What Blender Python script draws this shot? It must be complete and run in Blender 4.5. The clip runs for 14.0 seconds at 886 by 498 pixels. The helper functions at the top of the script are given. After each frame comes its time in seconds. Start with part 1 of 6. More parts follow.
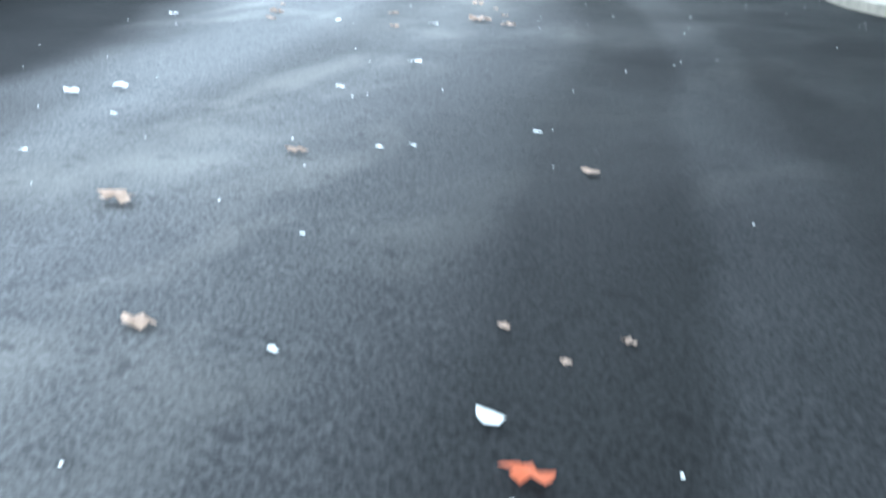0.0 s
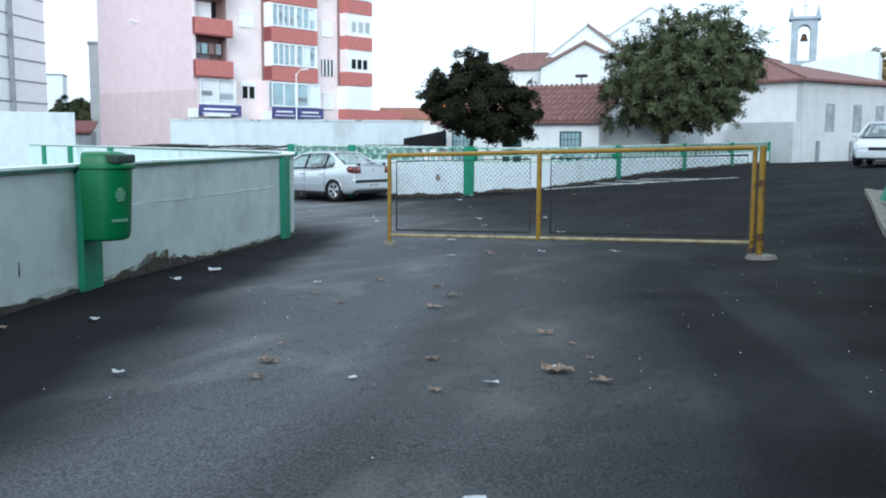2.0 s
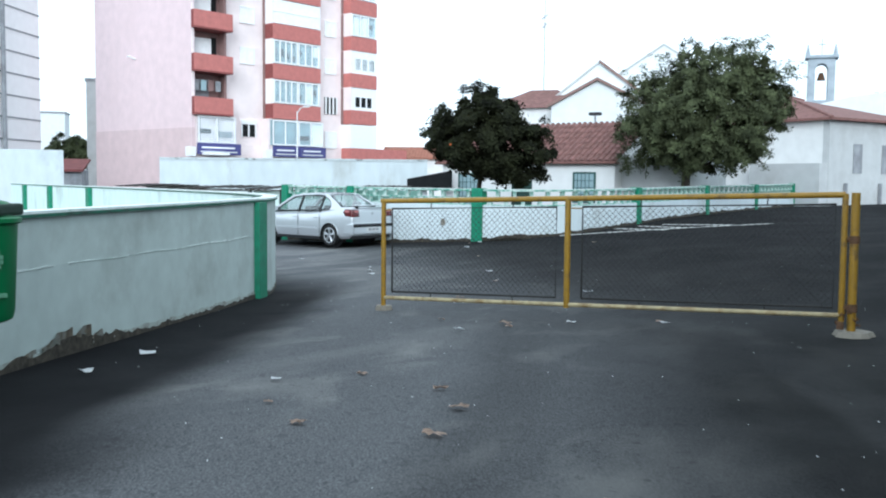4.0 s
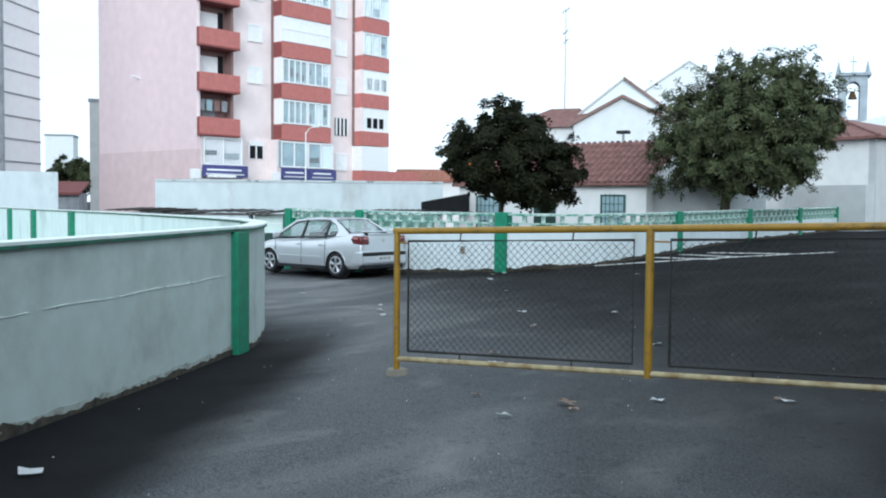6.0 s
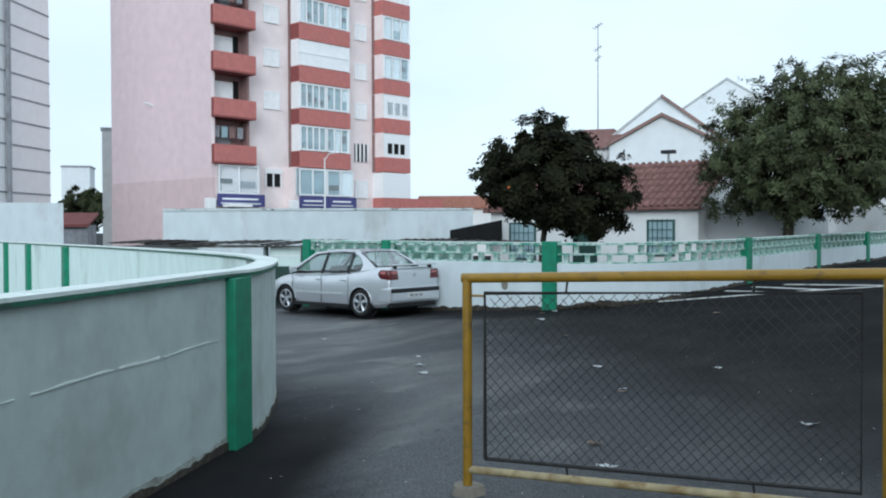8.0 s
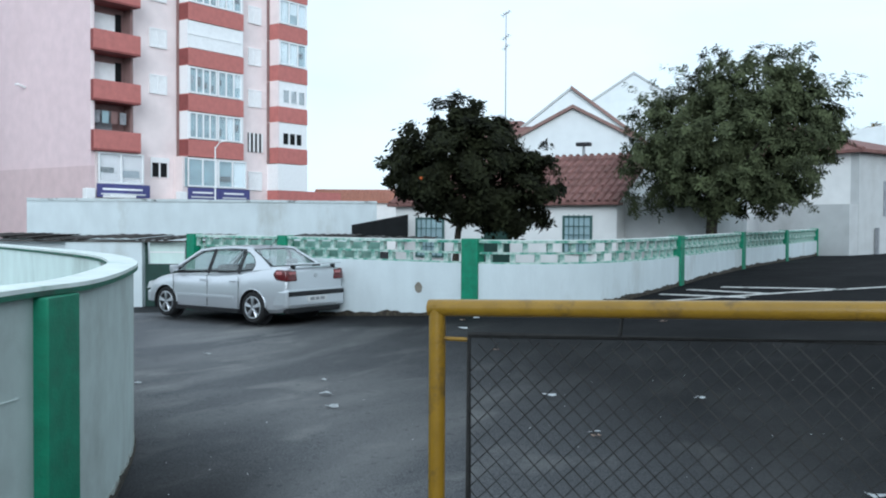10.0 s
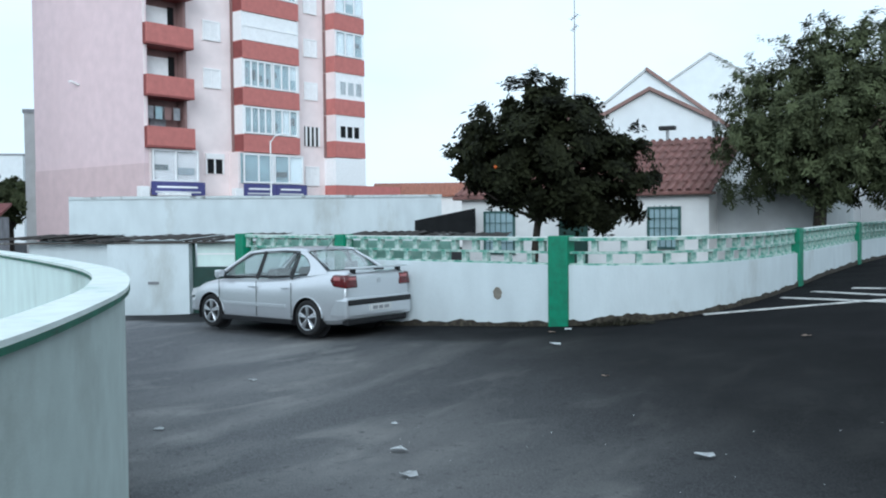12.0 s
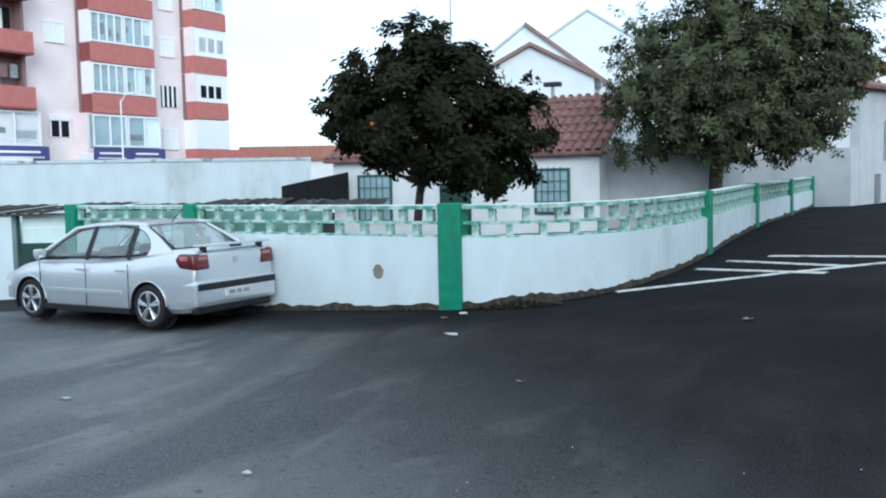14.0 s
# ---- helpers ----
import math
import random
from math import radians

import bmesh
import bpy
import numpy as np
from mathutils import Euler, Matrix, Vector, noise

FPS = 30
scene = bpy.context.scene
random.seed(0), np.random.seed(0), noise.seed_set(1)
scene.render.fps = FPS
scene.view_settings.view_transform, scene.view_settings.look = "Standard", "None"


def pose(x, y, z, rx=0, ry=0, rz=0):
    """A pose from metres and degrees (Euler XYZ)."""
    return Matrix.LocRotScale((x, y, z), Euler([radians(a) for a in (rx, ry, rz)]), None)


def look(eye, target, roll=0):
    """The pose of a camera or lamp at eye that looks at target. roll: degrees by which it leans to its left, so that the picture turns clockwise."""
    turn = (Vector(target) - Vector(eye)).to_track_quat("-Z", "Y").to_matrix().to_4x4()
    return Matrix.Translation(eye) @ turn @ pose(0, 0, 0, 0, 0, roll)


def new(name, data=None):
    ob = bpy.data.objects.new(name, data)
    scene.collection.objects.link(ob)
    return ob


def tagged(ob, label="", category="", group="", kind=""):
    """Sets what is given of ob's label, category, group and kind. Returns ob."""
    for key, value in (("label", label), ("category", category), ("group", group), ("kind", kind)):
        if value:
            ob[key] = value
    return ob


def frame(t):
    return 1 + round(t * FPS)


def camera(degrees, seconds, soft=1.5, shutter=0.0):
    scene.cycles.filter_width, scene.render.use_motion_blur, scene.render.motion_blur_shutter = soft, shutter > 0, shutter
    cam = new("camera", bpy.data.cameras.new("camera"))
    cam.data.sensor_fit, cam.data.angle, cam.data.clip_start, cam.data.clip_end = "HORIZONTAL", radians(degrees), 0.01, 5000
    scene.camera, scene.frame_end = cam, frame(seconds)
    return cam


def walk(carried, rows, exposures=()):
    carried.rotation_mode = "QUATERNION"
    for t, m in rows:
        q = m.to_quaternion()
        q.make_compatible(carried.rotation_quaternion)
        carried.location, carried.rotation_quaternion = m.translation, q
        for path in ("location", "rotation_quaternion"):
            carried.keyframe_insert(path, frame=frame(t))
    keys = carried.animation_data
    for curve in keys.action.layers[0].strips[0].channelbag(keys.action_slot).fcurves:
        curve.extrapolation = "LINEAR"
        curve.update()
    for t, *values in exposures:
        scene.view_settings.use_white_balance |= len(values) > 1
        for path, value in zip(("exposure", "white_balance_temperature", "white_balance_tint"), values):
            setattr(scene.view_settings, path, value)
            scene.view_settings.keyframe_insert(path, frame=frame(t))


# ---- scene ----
cam = camera(50.0, 14.0, soft=2.0, shutter=0.3)
PATH = [
    (0, (7.535, -0.274, 1.329), (6.781, 1.417, 0.574), 2.0),
    (0.5, (7.313, 0.226, 1.381), (6.469, 1.977, 0.91), 2.4),
    (1, (6.958, 0.778, 1.411), (6.089, 2.557, 1.127), 1.8),
    (1.5, (6.629, 1.359, 1.419), (5.747, 3.139, 1.184), 1.3),
    (2, (6.439, 1.783, 1.414), (5.551, 3.561, 1.188), 0.3),
    (2.5, (6.228, 2.188, 1.423), (5.348, 3.972, 1.215), 0.2),
    (3, (5.992, 2.659, 1.439), (5.121, 4.45, 1.255), 0.4),
    (5.5, (4.405, 5.618, 1.454), (3.451, 7.373, 1.35), 0.6),
    (6, (4.071, 6.09, 1.45), (3.145, 7.86, 1.355), 0.5),
    (6.5, (3.658, 6.651, 1.458), (2.7, 8.405, 1.375), 0.2),
    (7, (3.271, 7.119, 1.446), (2.359, 8.898, 1.381), 0.2),
    (7.5, (2.868, 7.691, 1.479), (1.911, 9.447, 1.429), 0.1),
    (8, (2.47, 8.255, 1.483), (1.508, 10.008, 1.445), -0.2),
    (8.5, (2.09, 8.794, 1.489), (1.235, 10.602, 1.468), 0.3),
    (11, (0.712, 11.042, 1.477), (-0.046, 12.892, 1.412), 0.2),
    (11.5, (0.413, 11.54, 1.503), (-0.432, 13.353, 1.4425), -0.2),
    (12, (-0.028, 12.189, 1.529), (-0.904, 13.987, 1.467), -0.6),
    (12.5, (-0.428, 12.867, 1.534), (-1.222, 14.701, 1.447), -0.9),
    (13, (-0.742, 13.369, 1.525), (-1.416, 15.248, 1.411), -1.0),
    (13.5, (-0.878, 13.819, 1.53), (-1.524, 15.707, 1.398), -1.2),
    (14, (-0.98, 14.205, 1.546), (-1.607, 16.099, 1.404), -1.2),
]
EXPOSURES = [(0.0, 2.32, 5300, 2.0), (0.5, 1.48, 5200, 2.0), (1.0, 0.86, 5220, 2.0), (1.5, 0.32, 5300, 2.0), (3.0, 0.46, 5450, 2.5), (5.5, 0.30, 5500, 2.5), (6.5, 0.10, 5500, 2.5), (7.5, -0.13, 5500, 2.5), (8.5, -0.16, 5500, 2.5), (11.0, 0.06, 5400, 2.5), (12.0, -0.02, 5400, 2.5), (13.0, -0.02, 5350, 2.0), (13.5, 0.12, 5300, 2.0), (14.0, 0.19, 5300, 2.0)]
walk(cam, [(t, look(eye, target, roll)) for t, eye, target, roll in PATH], EXPOSURES)

# ---- light ----
world = bpy.data.worlds.new("world")
scene.world = world
world.use_nodes = True
wn, wl = world.node_tree.nodes, world.node_tree.links
wn.clear()
w_out = wn.new("ShaderNodeOutputWorld")
w_bg = wn.new("ShaderNodeBackground")
w_sky = wn.new("ShaderNodeTexSky")
w_sky.sky_type = "NISHITA"
w_sky.sun_disc = False
w_sky.sun_elevation = radians(18)
w_sky.sun_rotation = radians(154)
w_sky.dust_density = 2.0
w_tc = wn.new("ShaderNodeTexCoord")
w_cloud = wn.new("ShaderNodeTexNoise")
w_cloud.inputs["Scale"].default_value = 2.2
w_cloud.inputs["Detail"].default_value = 6.0
w_map = wn.new("ShaderNodeMapping")
w_map.inputs["Scale"].default_value = (1.0, 1.0, 2.5)
w_ramp = wn.new("ShaderNodeValToRGB")
w_ramp.color_ramp.elements[0].position, w_ramp.color_ramp.elements[0].color = 0.34, (0.76, 0.76, 0.76, 1)
w_ramp.color_ramp.elements[1].position, w_ramp.color_ramp.elements[1].color = 0.58, (0.95, 0.95, 0.95, 1)
w_mix = wn.new("ShaderNodeMixRGB")
w_mix.inputs[2].default_value = (10.3, 10.65, 10.75, 1)
wl.new(w_tc.outputs["Generated"], w_map.inputs[0])
wl.new(w_map.outputs[0], w_cloud.inputs["Vector"])
wl.new(w_cloud.outputs["Fac"], w_ramp.inputs[0])
wl.new(w_ramp.outputs[0], w_mix.inputs[0])
wl.new(w_sky.outputs[0], w_mix.inputs[1])
wl.new(w_mix.outputs[0], w_bg.inputs[0])
wl.new(w_bg.outputs[0], w_out.inputs[0])
w_bg.inputs[1].default_value = 0.11

sun_data = bpy.data.lights.new("sun", "SUN")
sun_data.energy, sun_data.angle, sun_data.color = 1.55, radians(30), (1.0, 0.96, 0.92)
sun = new("sun", sun_data)
sun.matrix_world = look((20.5, -42.5, 15.7), (0, 0, 0))


# ---- materials ----
def shader(name, base, rough=0.8, vary=0.25, scale=6.0, bump=0.15, bump_scale=60.0, second=None, second_at=(0.5, 0.7), second_scale=1.2, metal=0.0, stretch=(1, 1, 1), island=0.0, spec=0.5, coat=0.0):
    """A surface with grain and larger stains; second is the stain colour."""
    m = bpy.data.materials.new(name)
    m.use_nodes = True
    n, l = m.node_tree.nodes, m.node_tree.links
    b = n["Principled BSDF"]
    b.inputs["Roughness"].default_value = rough
    b.inputs["Metallic"].default_value = metal
    b.inputs["Specular IOR Level"].default_value = spec
    b.inputs["Coat Weight"].default_value = coat
    tc = n.new("ShaderNodeTexCoord")
    mp = n.new("ShaderNodeMapping")
    mp.inputs["Scale"].default_value = stretch
    l.new(tc.outputs["Object"], mp.inputs[0])
    t1 = n.new("ShaderNodeTexNoise")
    t1.inputs["Scale"].default_value, t1.inputs["Detail"].default_value = scale, 8
    l.new(mp.outputs[0], t1.inputs["Vector"])
    r1 = n.new("ShaderNodeValToRGB")
    lo, hi = [c * (1 - vary) for c in base], [min(1, c * (1 + vary)) for c in base]
    r1.color_ramp.elements[0].position, r1.color_ramp.elements[0].color = 0.3, (*lo, 1)
    r1.color_ramp.elements[1].position, r1.color_ramp.elements[1].color = 0.7, (*hi, 1)
    l.new(t1.outputs["Fac"], r1.inputs[0])
    col = r1.outputs[0]
    if second:
        t2 = n.new("ShaderNodeTexNoise")
        t2.inputs["Scale"].default_value, t2.inputs["Detail"].default_value, t2.inputs["Roughness"].default_value = second_scale, 7, 0.65
        l.new(mp.outputs[0], t2.inputs["Vector"])
        r2 = n.new("ShaderNodeValToRGB")
        r2.color_ramp.elements[0].position, r2.color_ramp.elements[1].position = second_at
        r2.color_ramp.elements[0].color, r2.color_ramp.elements[1].color = (0, 0, 0, 1), (1, 1, 1, 1)
        l.new(t2.outputs["Fac"], r2.inputs[0])
        mx = n.new("ShaderNodeMixRGB")
        mx.inputs[2].default_value = (*second, 1)
        l.new(r2.outputs[0], mx.inputs[0])
        l.new(col, mx.inputs[1])
        col = mx.outputs[0]
    if island:
        geo = n.new("ShaderNodeNewGeometry")
        oi = n.new("ShaderNodeObjectInfo")
        ad = n.new("ShaderNodeMath")
        ad.operation = "ADD"
        l.new(geo.outputs["Random Per Island"], ad.inputs[0])
        l.new(oi.outputs["Random"], ad.inputs[1])
        mr = n.new("ShaderNodeMapRange")
        mr.inputs[2].default_value = 2.0
        mr.inputs[3].default_value, mr.inputs[4].default_value = 1 - island, 1 + island
        l.new(ad.outputs[0], mr.inputs[0])
        hs = n.new("ShaderNodeHueSaturation")
        l.new(mr.outputs[0], hs.inputs["Value"])
        l.new(col, hs.inputs["Color"])
        col = hs.outputs[0]
    l.new(col, b.inputs["Base Color"])
    if bump:
        t3 = n.new("ShaderNodeTexNoise")
        t3.inputs["Scale"].default_value, t3.inputs["Detail"].default_value = bump_scale, 4
        l.new(mp.outputs[0], t3.inputs["Vector"])
        bp = n.new("ShaderNodeBump")
        bp.inputs["Strength"].default_value, bp.inputs["Distance"].default_value = bump, 0.02
        l.new(t3.outputs["Fac"], bp.inputs["Height"])
        l.new(bp.outputs[0], b.inputs["Normal"])
    return m


def asphalt():
    """Worn asphalt: fine stones, pale dusty sweeps, darker bands and patches, painted light fall-off."""
    m = bpy.data.materials.new("asphalt")
    m.use_nodes = True
    n, l = m.node_tree.nodes, m.node_tree.links
    b = n["Principled BSDF"]
    tc = n.new("ShaderNodeTexCoord")

    def tex(scale, detail, rot, stretch, lo, hi):
        mp = n.new("ShaderNodeMapping")
        mp.inputs["Rotation"].default_value = (0, 0, radians(rot))
        mp.inputs["Scale"].default_value = stretch
        l.new(tc.outputs["Object"], mp.inputs[0])
        t = n.new("ShaderNodeTexNoise")
        t.inputs["Scale"].default_value, t.inputs["Detail"].default_value, t.inputs["Distortion"].default_value = scale, detail, 0.4
        l.new(mp.outputs[0], t.inputs["Vector"])
        r = n.new("ShaderNodeMapRange")
        r.inputs[1].default_value, r.inputs[2].default_value = lo, hi
        l.new(t.outputs["Fac"], r.inputs[0])
        return r.outputs[0]

    def blend(fac, a, colour, amount):
        k = n.new("ShaderNodeMath")
        k.operation = "MULTIPLY"
        k.inputs[1].default_value = amount
        l.new(fac, k.inputs[0])
        mx = n.new("ShaderNodeMixRGB")
        l.new(k.outputs[0], mx.inputs[0])
        if isinstance(a, tuple):
            mx.inputs[1].default_value = (*a, 1)
        else:
            l.new(a, mx.inputs[1])
        mx.inputs[2].default_value = (*colour, 1)
        return mx.outputs[0]

    c = blend(tex(90, 3, 0, (1, 1, 1), 0.35, 0.7), (0.018, 0.0185, 0.020), (0.060, 0.061, 0.064), 1.0)
    c = blend(tex(0.55, 6, 35, (1, 0.30, 1), 0.50, 0.70), c, (0.085, 0.084, 0.083), 0.5)
    c = blend(tex(1.6, 7, -20, (1, 0.5, 1), 0.54, 0.72), c, (0.11, 0.108, 0.104), 0.34)
    c = blend(tex(0.5, 5, 40, (1, 0.22, 1), 0.55, 0.68), c, (0.020, 0.021, 0.024), 0.35)
    c = blend(tex(14, 2, 0, (1, 1, 1), 0.62, 0.72), c, (0.02, 0.02, 0.022), 0.6)
    # tarmac bands by distance across; fall of brightness towards the right is painted in
    sep = n.new("ShaderNodeVectorMath")
    sep.operation = "DOT_PRODUCT"
    sep.inputs[1].default_value = (0.89, 0.45, 0)
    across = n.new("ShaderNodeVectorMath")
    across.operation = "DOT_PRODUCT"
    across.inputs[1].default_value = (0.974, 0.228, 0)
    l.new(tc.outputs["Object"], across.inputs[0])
    l.new(tc.outputs["Object"], sep.inputs[0])
    wob = n.new("ShaderNodeMath")
    wob.operation = "MULTIPLY_ADD"
    wob.inputs[1].default_value = 0.7
    l.new(tex(0.35, 5, 20, (1, 0.4, 1), 0.3, 0.7), wob.inputs[0])
    l.new(sep.outputs["Value"], wob.inputs[2])
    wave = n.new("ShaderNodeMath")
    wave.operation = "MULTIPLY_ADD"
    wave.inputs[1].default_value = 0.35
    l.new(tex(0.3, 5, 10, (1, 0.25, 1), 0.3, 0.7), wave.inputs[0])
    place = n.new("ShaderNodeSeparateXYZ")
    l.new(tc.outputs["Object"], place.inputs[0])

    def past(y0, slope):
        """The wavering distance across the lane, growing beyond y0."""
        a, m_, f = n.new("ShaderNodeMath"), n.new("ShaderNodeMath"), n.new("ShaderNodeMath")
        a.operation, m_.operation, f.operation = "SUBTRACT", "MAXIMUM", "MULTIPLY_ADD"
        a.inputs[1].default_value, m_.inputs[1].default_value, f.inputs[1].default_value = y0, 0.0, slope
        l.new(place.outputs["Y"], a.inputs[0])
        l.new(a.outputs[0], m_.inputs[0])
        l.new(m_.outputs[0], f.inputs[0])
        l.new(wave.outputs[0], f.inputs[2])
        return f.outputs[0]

    def tone_ramp(src, stops):
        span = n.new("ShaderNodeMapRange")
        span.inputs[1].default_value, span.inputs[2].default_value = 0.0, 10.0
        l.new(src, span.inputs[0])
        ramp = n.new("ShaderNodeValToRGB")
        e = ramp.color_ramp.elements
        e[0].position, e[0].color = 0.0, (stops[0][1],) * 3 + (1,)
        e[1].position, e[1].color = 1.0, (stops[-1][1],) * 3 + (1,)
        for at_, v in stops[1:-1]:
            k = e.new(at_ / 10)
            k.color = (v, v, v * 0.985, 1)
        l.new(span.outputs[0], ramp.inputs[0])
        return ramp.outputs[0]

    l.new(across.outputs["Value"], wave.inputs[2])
    drive = tone_ramp(past(6.0, 0.13), ((0, 2.8), (3.6, 2.7), (5.3, 2.75), (5.65, 1.75), (5.85, 1.7), (6.15, 1.9), (6.5, 1.4), (6.95, 0.72), (7.15, 0.36), (7.55, 0.26), (7.65, 0.46), (7.95, 0.38), (8.1, 0.20), (10, 0.10)))
    # yard tones: sky sheen on the left, dim light right, both put in colour
    yard_tone = tone_ramp(past(13.0, 0.5), ((0, 4.0), (2.5, 3.6), (4.0, 2.6), (5.5, 1.65), (6.4, 0.95), (7.2, 0.55), (9.0, 0.36), (10, 0.28)))
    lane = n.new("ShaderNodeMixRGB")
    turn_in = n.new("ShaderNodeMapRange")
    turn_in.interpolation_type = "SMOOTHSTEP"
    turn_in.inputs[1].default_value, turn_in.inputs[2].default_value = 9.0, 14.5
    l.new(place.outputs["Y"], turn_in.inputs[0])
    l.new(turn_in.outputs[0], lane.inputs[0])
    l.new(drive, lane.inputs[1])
    l.new(yard_tone, lane.inputs[2])
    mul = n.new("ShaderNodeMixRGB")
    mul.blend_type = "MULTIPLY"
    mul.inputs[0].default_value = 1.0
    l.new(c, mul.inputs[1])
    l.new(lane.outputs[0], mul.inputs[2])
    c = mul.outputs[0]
    # a darker strip along the low wall, fading out past the gate
    def step(src, lo, hi):
        q = n.new("ShaderNodeMapRange")
        q.interpolation_type = "SMOOTHSTEP"
        q.inputs[1].default_value, q.inputs[2].default_value = lo, hi
        l.new(src, q.inputs[0])
        return q.outputs[0]
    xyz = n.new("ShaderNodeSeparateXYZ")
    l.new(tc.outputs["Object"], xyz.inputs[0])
    wall_band = n.new("ShaderNodeMath")
    wall_band.operation = "MULTIPLY"
    l.new(step(wob.outputs[0], 5.7, 4.95), wall_band.inputs[0])
    l.new(step(xyz.outputs["Y"], 17.5, 13.5), wall_band.inputs[1])
    c = blend(wall_band.outputs[0], c, (0.006, 0.006, 0.007), 0.95)
    # a darker band along the garden wall foot, shade under the car painted in
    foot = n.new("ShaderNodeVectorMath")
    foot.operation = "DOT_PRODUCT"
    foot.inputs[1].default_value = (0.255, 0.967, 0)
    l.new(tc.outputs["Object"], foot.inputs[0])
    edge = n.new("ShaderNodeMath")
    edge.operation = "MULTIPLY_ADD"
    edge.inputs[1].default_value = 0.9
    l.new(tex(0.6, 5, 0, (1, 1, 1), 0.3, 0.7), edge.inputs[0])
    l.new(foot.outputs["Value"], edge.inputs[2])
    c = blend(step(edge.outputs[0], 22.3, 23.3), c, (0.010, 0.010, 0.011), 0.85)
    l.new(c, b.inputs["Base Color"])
    r = n.new("ShaderNodeMapRange")
    r.inputs[3].default_value, r.inputs[4].default_value = 0.72, 0.9
    l.new(tex(0.9, 5, 10, (1, 1, 1), 0.3, 0.7), r.inputs[0])
    l.new(r.outputs[0], b.inputs["Roughness"])
    b.inputs["Specular IOR Level"].default_value = 0.05
    t3 = n.new("ShaderNodeTexVoronoi")
    t3.inputs["Scale"].default_value = 120
    l.new(tc.outputs["Object"], t3.inputs["Vector"])
    bp = n.new("ShaderNodeBump")
    bp.inputs["Strength"].default_value, bp.inputs["Distance"].default_value = 0.28, 0.008
    l.new(t3.outputs["Distance"], bp.inputs["Height"])
    l.new(bp.outputs[0], b.inputs["Normal"])
    return m


def thin_glass(name, tint):
    """A thin pane: tinted see-through glass with a mirror gloss that grows at grazing angles."""
    m = bpy.data.materials.new(name)
    m.use_nodes = True
    n, l = m.node_tree.nodes, m.node_tree.links
    n.clear()
    o, mx = n.new("ShaderNodeOutputMaterial"), n.new("ShaderNodeMixShader")
    tr, gl, fr = n.new("ShaderNodeBsdfTransparent"), n.new("ShaderNodeBsdfGlossy"), n.new("ShaderNodeLayerWeight")
    tr.inputs[0].default_value = (*tint, 1)
    gl.inputs["Roughness"].default_value = 0.03
    pw, ma = n.new("ShaderNodeMath"), n.new("ShaderNodeMath")
    pw.operation, ma.operation = "POWER", "MULTIPLY_ADD"
    pw.inputs[1].default_value, ma.inputs[1].default_value, ma.inputs[2].default_value = 3.0, 0.75, 0.05
    l.new(fr.outputs["Facing"], pw.inputs[0])
    l.new(pw.outputs[0], ma.inputs[0])
    l.new(ma.outputs[0], mx.inputs[0])
    l.new(tr.outputs[0], mx.inputs[1])
    l.new(gl.outputs[0], mx.inputs[2])
    l.new(mx.outputs[0], o.inputs[0])
    return m


def glass(name, tint=(0.55, 0.65, 0.68), rough=0.03):
    m = bpy.data.materials.new(name)
    m.use_nodes = True
    b = m.node_tree.nodes["Principled BSDF"]
    b.inputs["Base Color"].default_value = (*tint, 1)
    b.inputs["Roughness"].default_value = rough
    b.inputs["Transmission Weight"].default_value = 0.85
    b.inputs["IOR"].default_value = 1.45
    return m


M_ASPHALT = asphalt()
M_WALL = shader("painted_render", (0.49, 0.56, 0.535), 0.85, 0.07, 5, 0.10, 90, second=(0.36, 0.40, 0.375), second_at=(0.48, 0.76), second_scale=1.6)
M_WALL_FAR = shader("weathered_white_render", (0.62, 0.68, 0.70), 0.9, 0.06, 3, 0.2, 30, second=(0.42, 0.44, 0.42), second_at=(0.56, 0.80), second_scale=0.9, stretch=(1, 1, 0.45))
M_COPING = shader("stained_coping", (0.58, 0.63, 0.64), 0.9, 0.08, 4, 0.3, 40, second=(0.10, 0.10, 0.095), second_at=(0.56, 0.66), second_scale=2.2)
M_MOSS = shader("mossy_stain", (0.045, 0.038, 0.028), 0.95, 0.5, 18, 0.5, 80, second=(0.095, 0.08, 0.058), second_scale=9)
M_DIRT = shader("dirty_render", (0.31, 0.315, 0.28), 0.92, 0.25, 9, 0.3, 60, second=(0.41, 0.46, 0.43), second_at=(0.40, 0.58), second_scale=9)
M_PEEL = shader("peeled_plaster", (0.21, 0.175, 0.13), 0.95, 0.45, 14, 0.5, 70, second=(0.36, 0.36, 0.32), second_at=(0.45, 0.58), second_scale=8)
M_GREEN = shader("green_paint", (0.016, 0.205, 0.11), 0.55, 0.18, 9, 0.15, 60, second=(0.02, 0.14, 0.08), second_at=(0.55, 0.75), second_scale=4)
M_GREEN_CAP = shader("weathered_green_edge", (0.02, 0.125, 0.075), 0.7, 0.3, 9, 0.2, 60, second=(0.03, 0.045, 0.035), second_at=(0.5, 0.65), second_scale=3)
M_GREEN_LT = shader("pale_green_paint", (0.06, 0.27, 0.19), 0.6, 0.2, 9, 0.15, 60, second=(0.50, 0.60, 0.55), second_at=(0.40, 0.58), second_scale=7)
M_CAPTOP = shader("pale_cap_paint", (0.74, 0.80, 0.77), 0.7, 0.1, 6, 0.15, 50, second=(0.25, 0.42, 0.34), second_at=(0.55, 0.75), second_scale=3)
M_SCREEN = shader("pale_green_sheet", (0.26, 0.44, 0.37), 0.7, 0.15, 3, 0.1, 20, second=(0.45, 0.55, 0.50), second_scale=2)
M_BIN = shader("green_plastic", (0.003, 0.125, 0.035), 0.45, 0.08, 5, 0.04, 120)
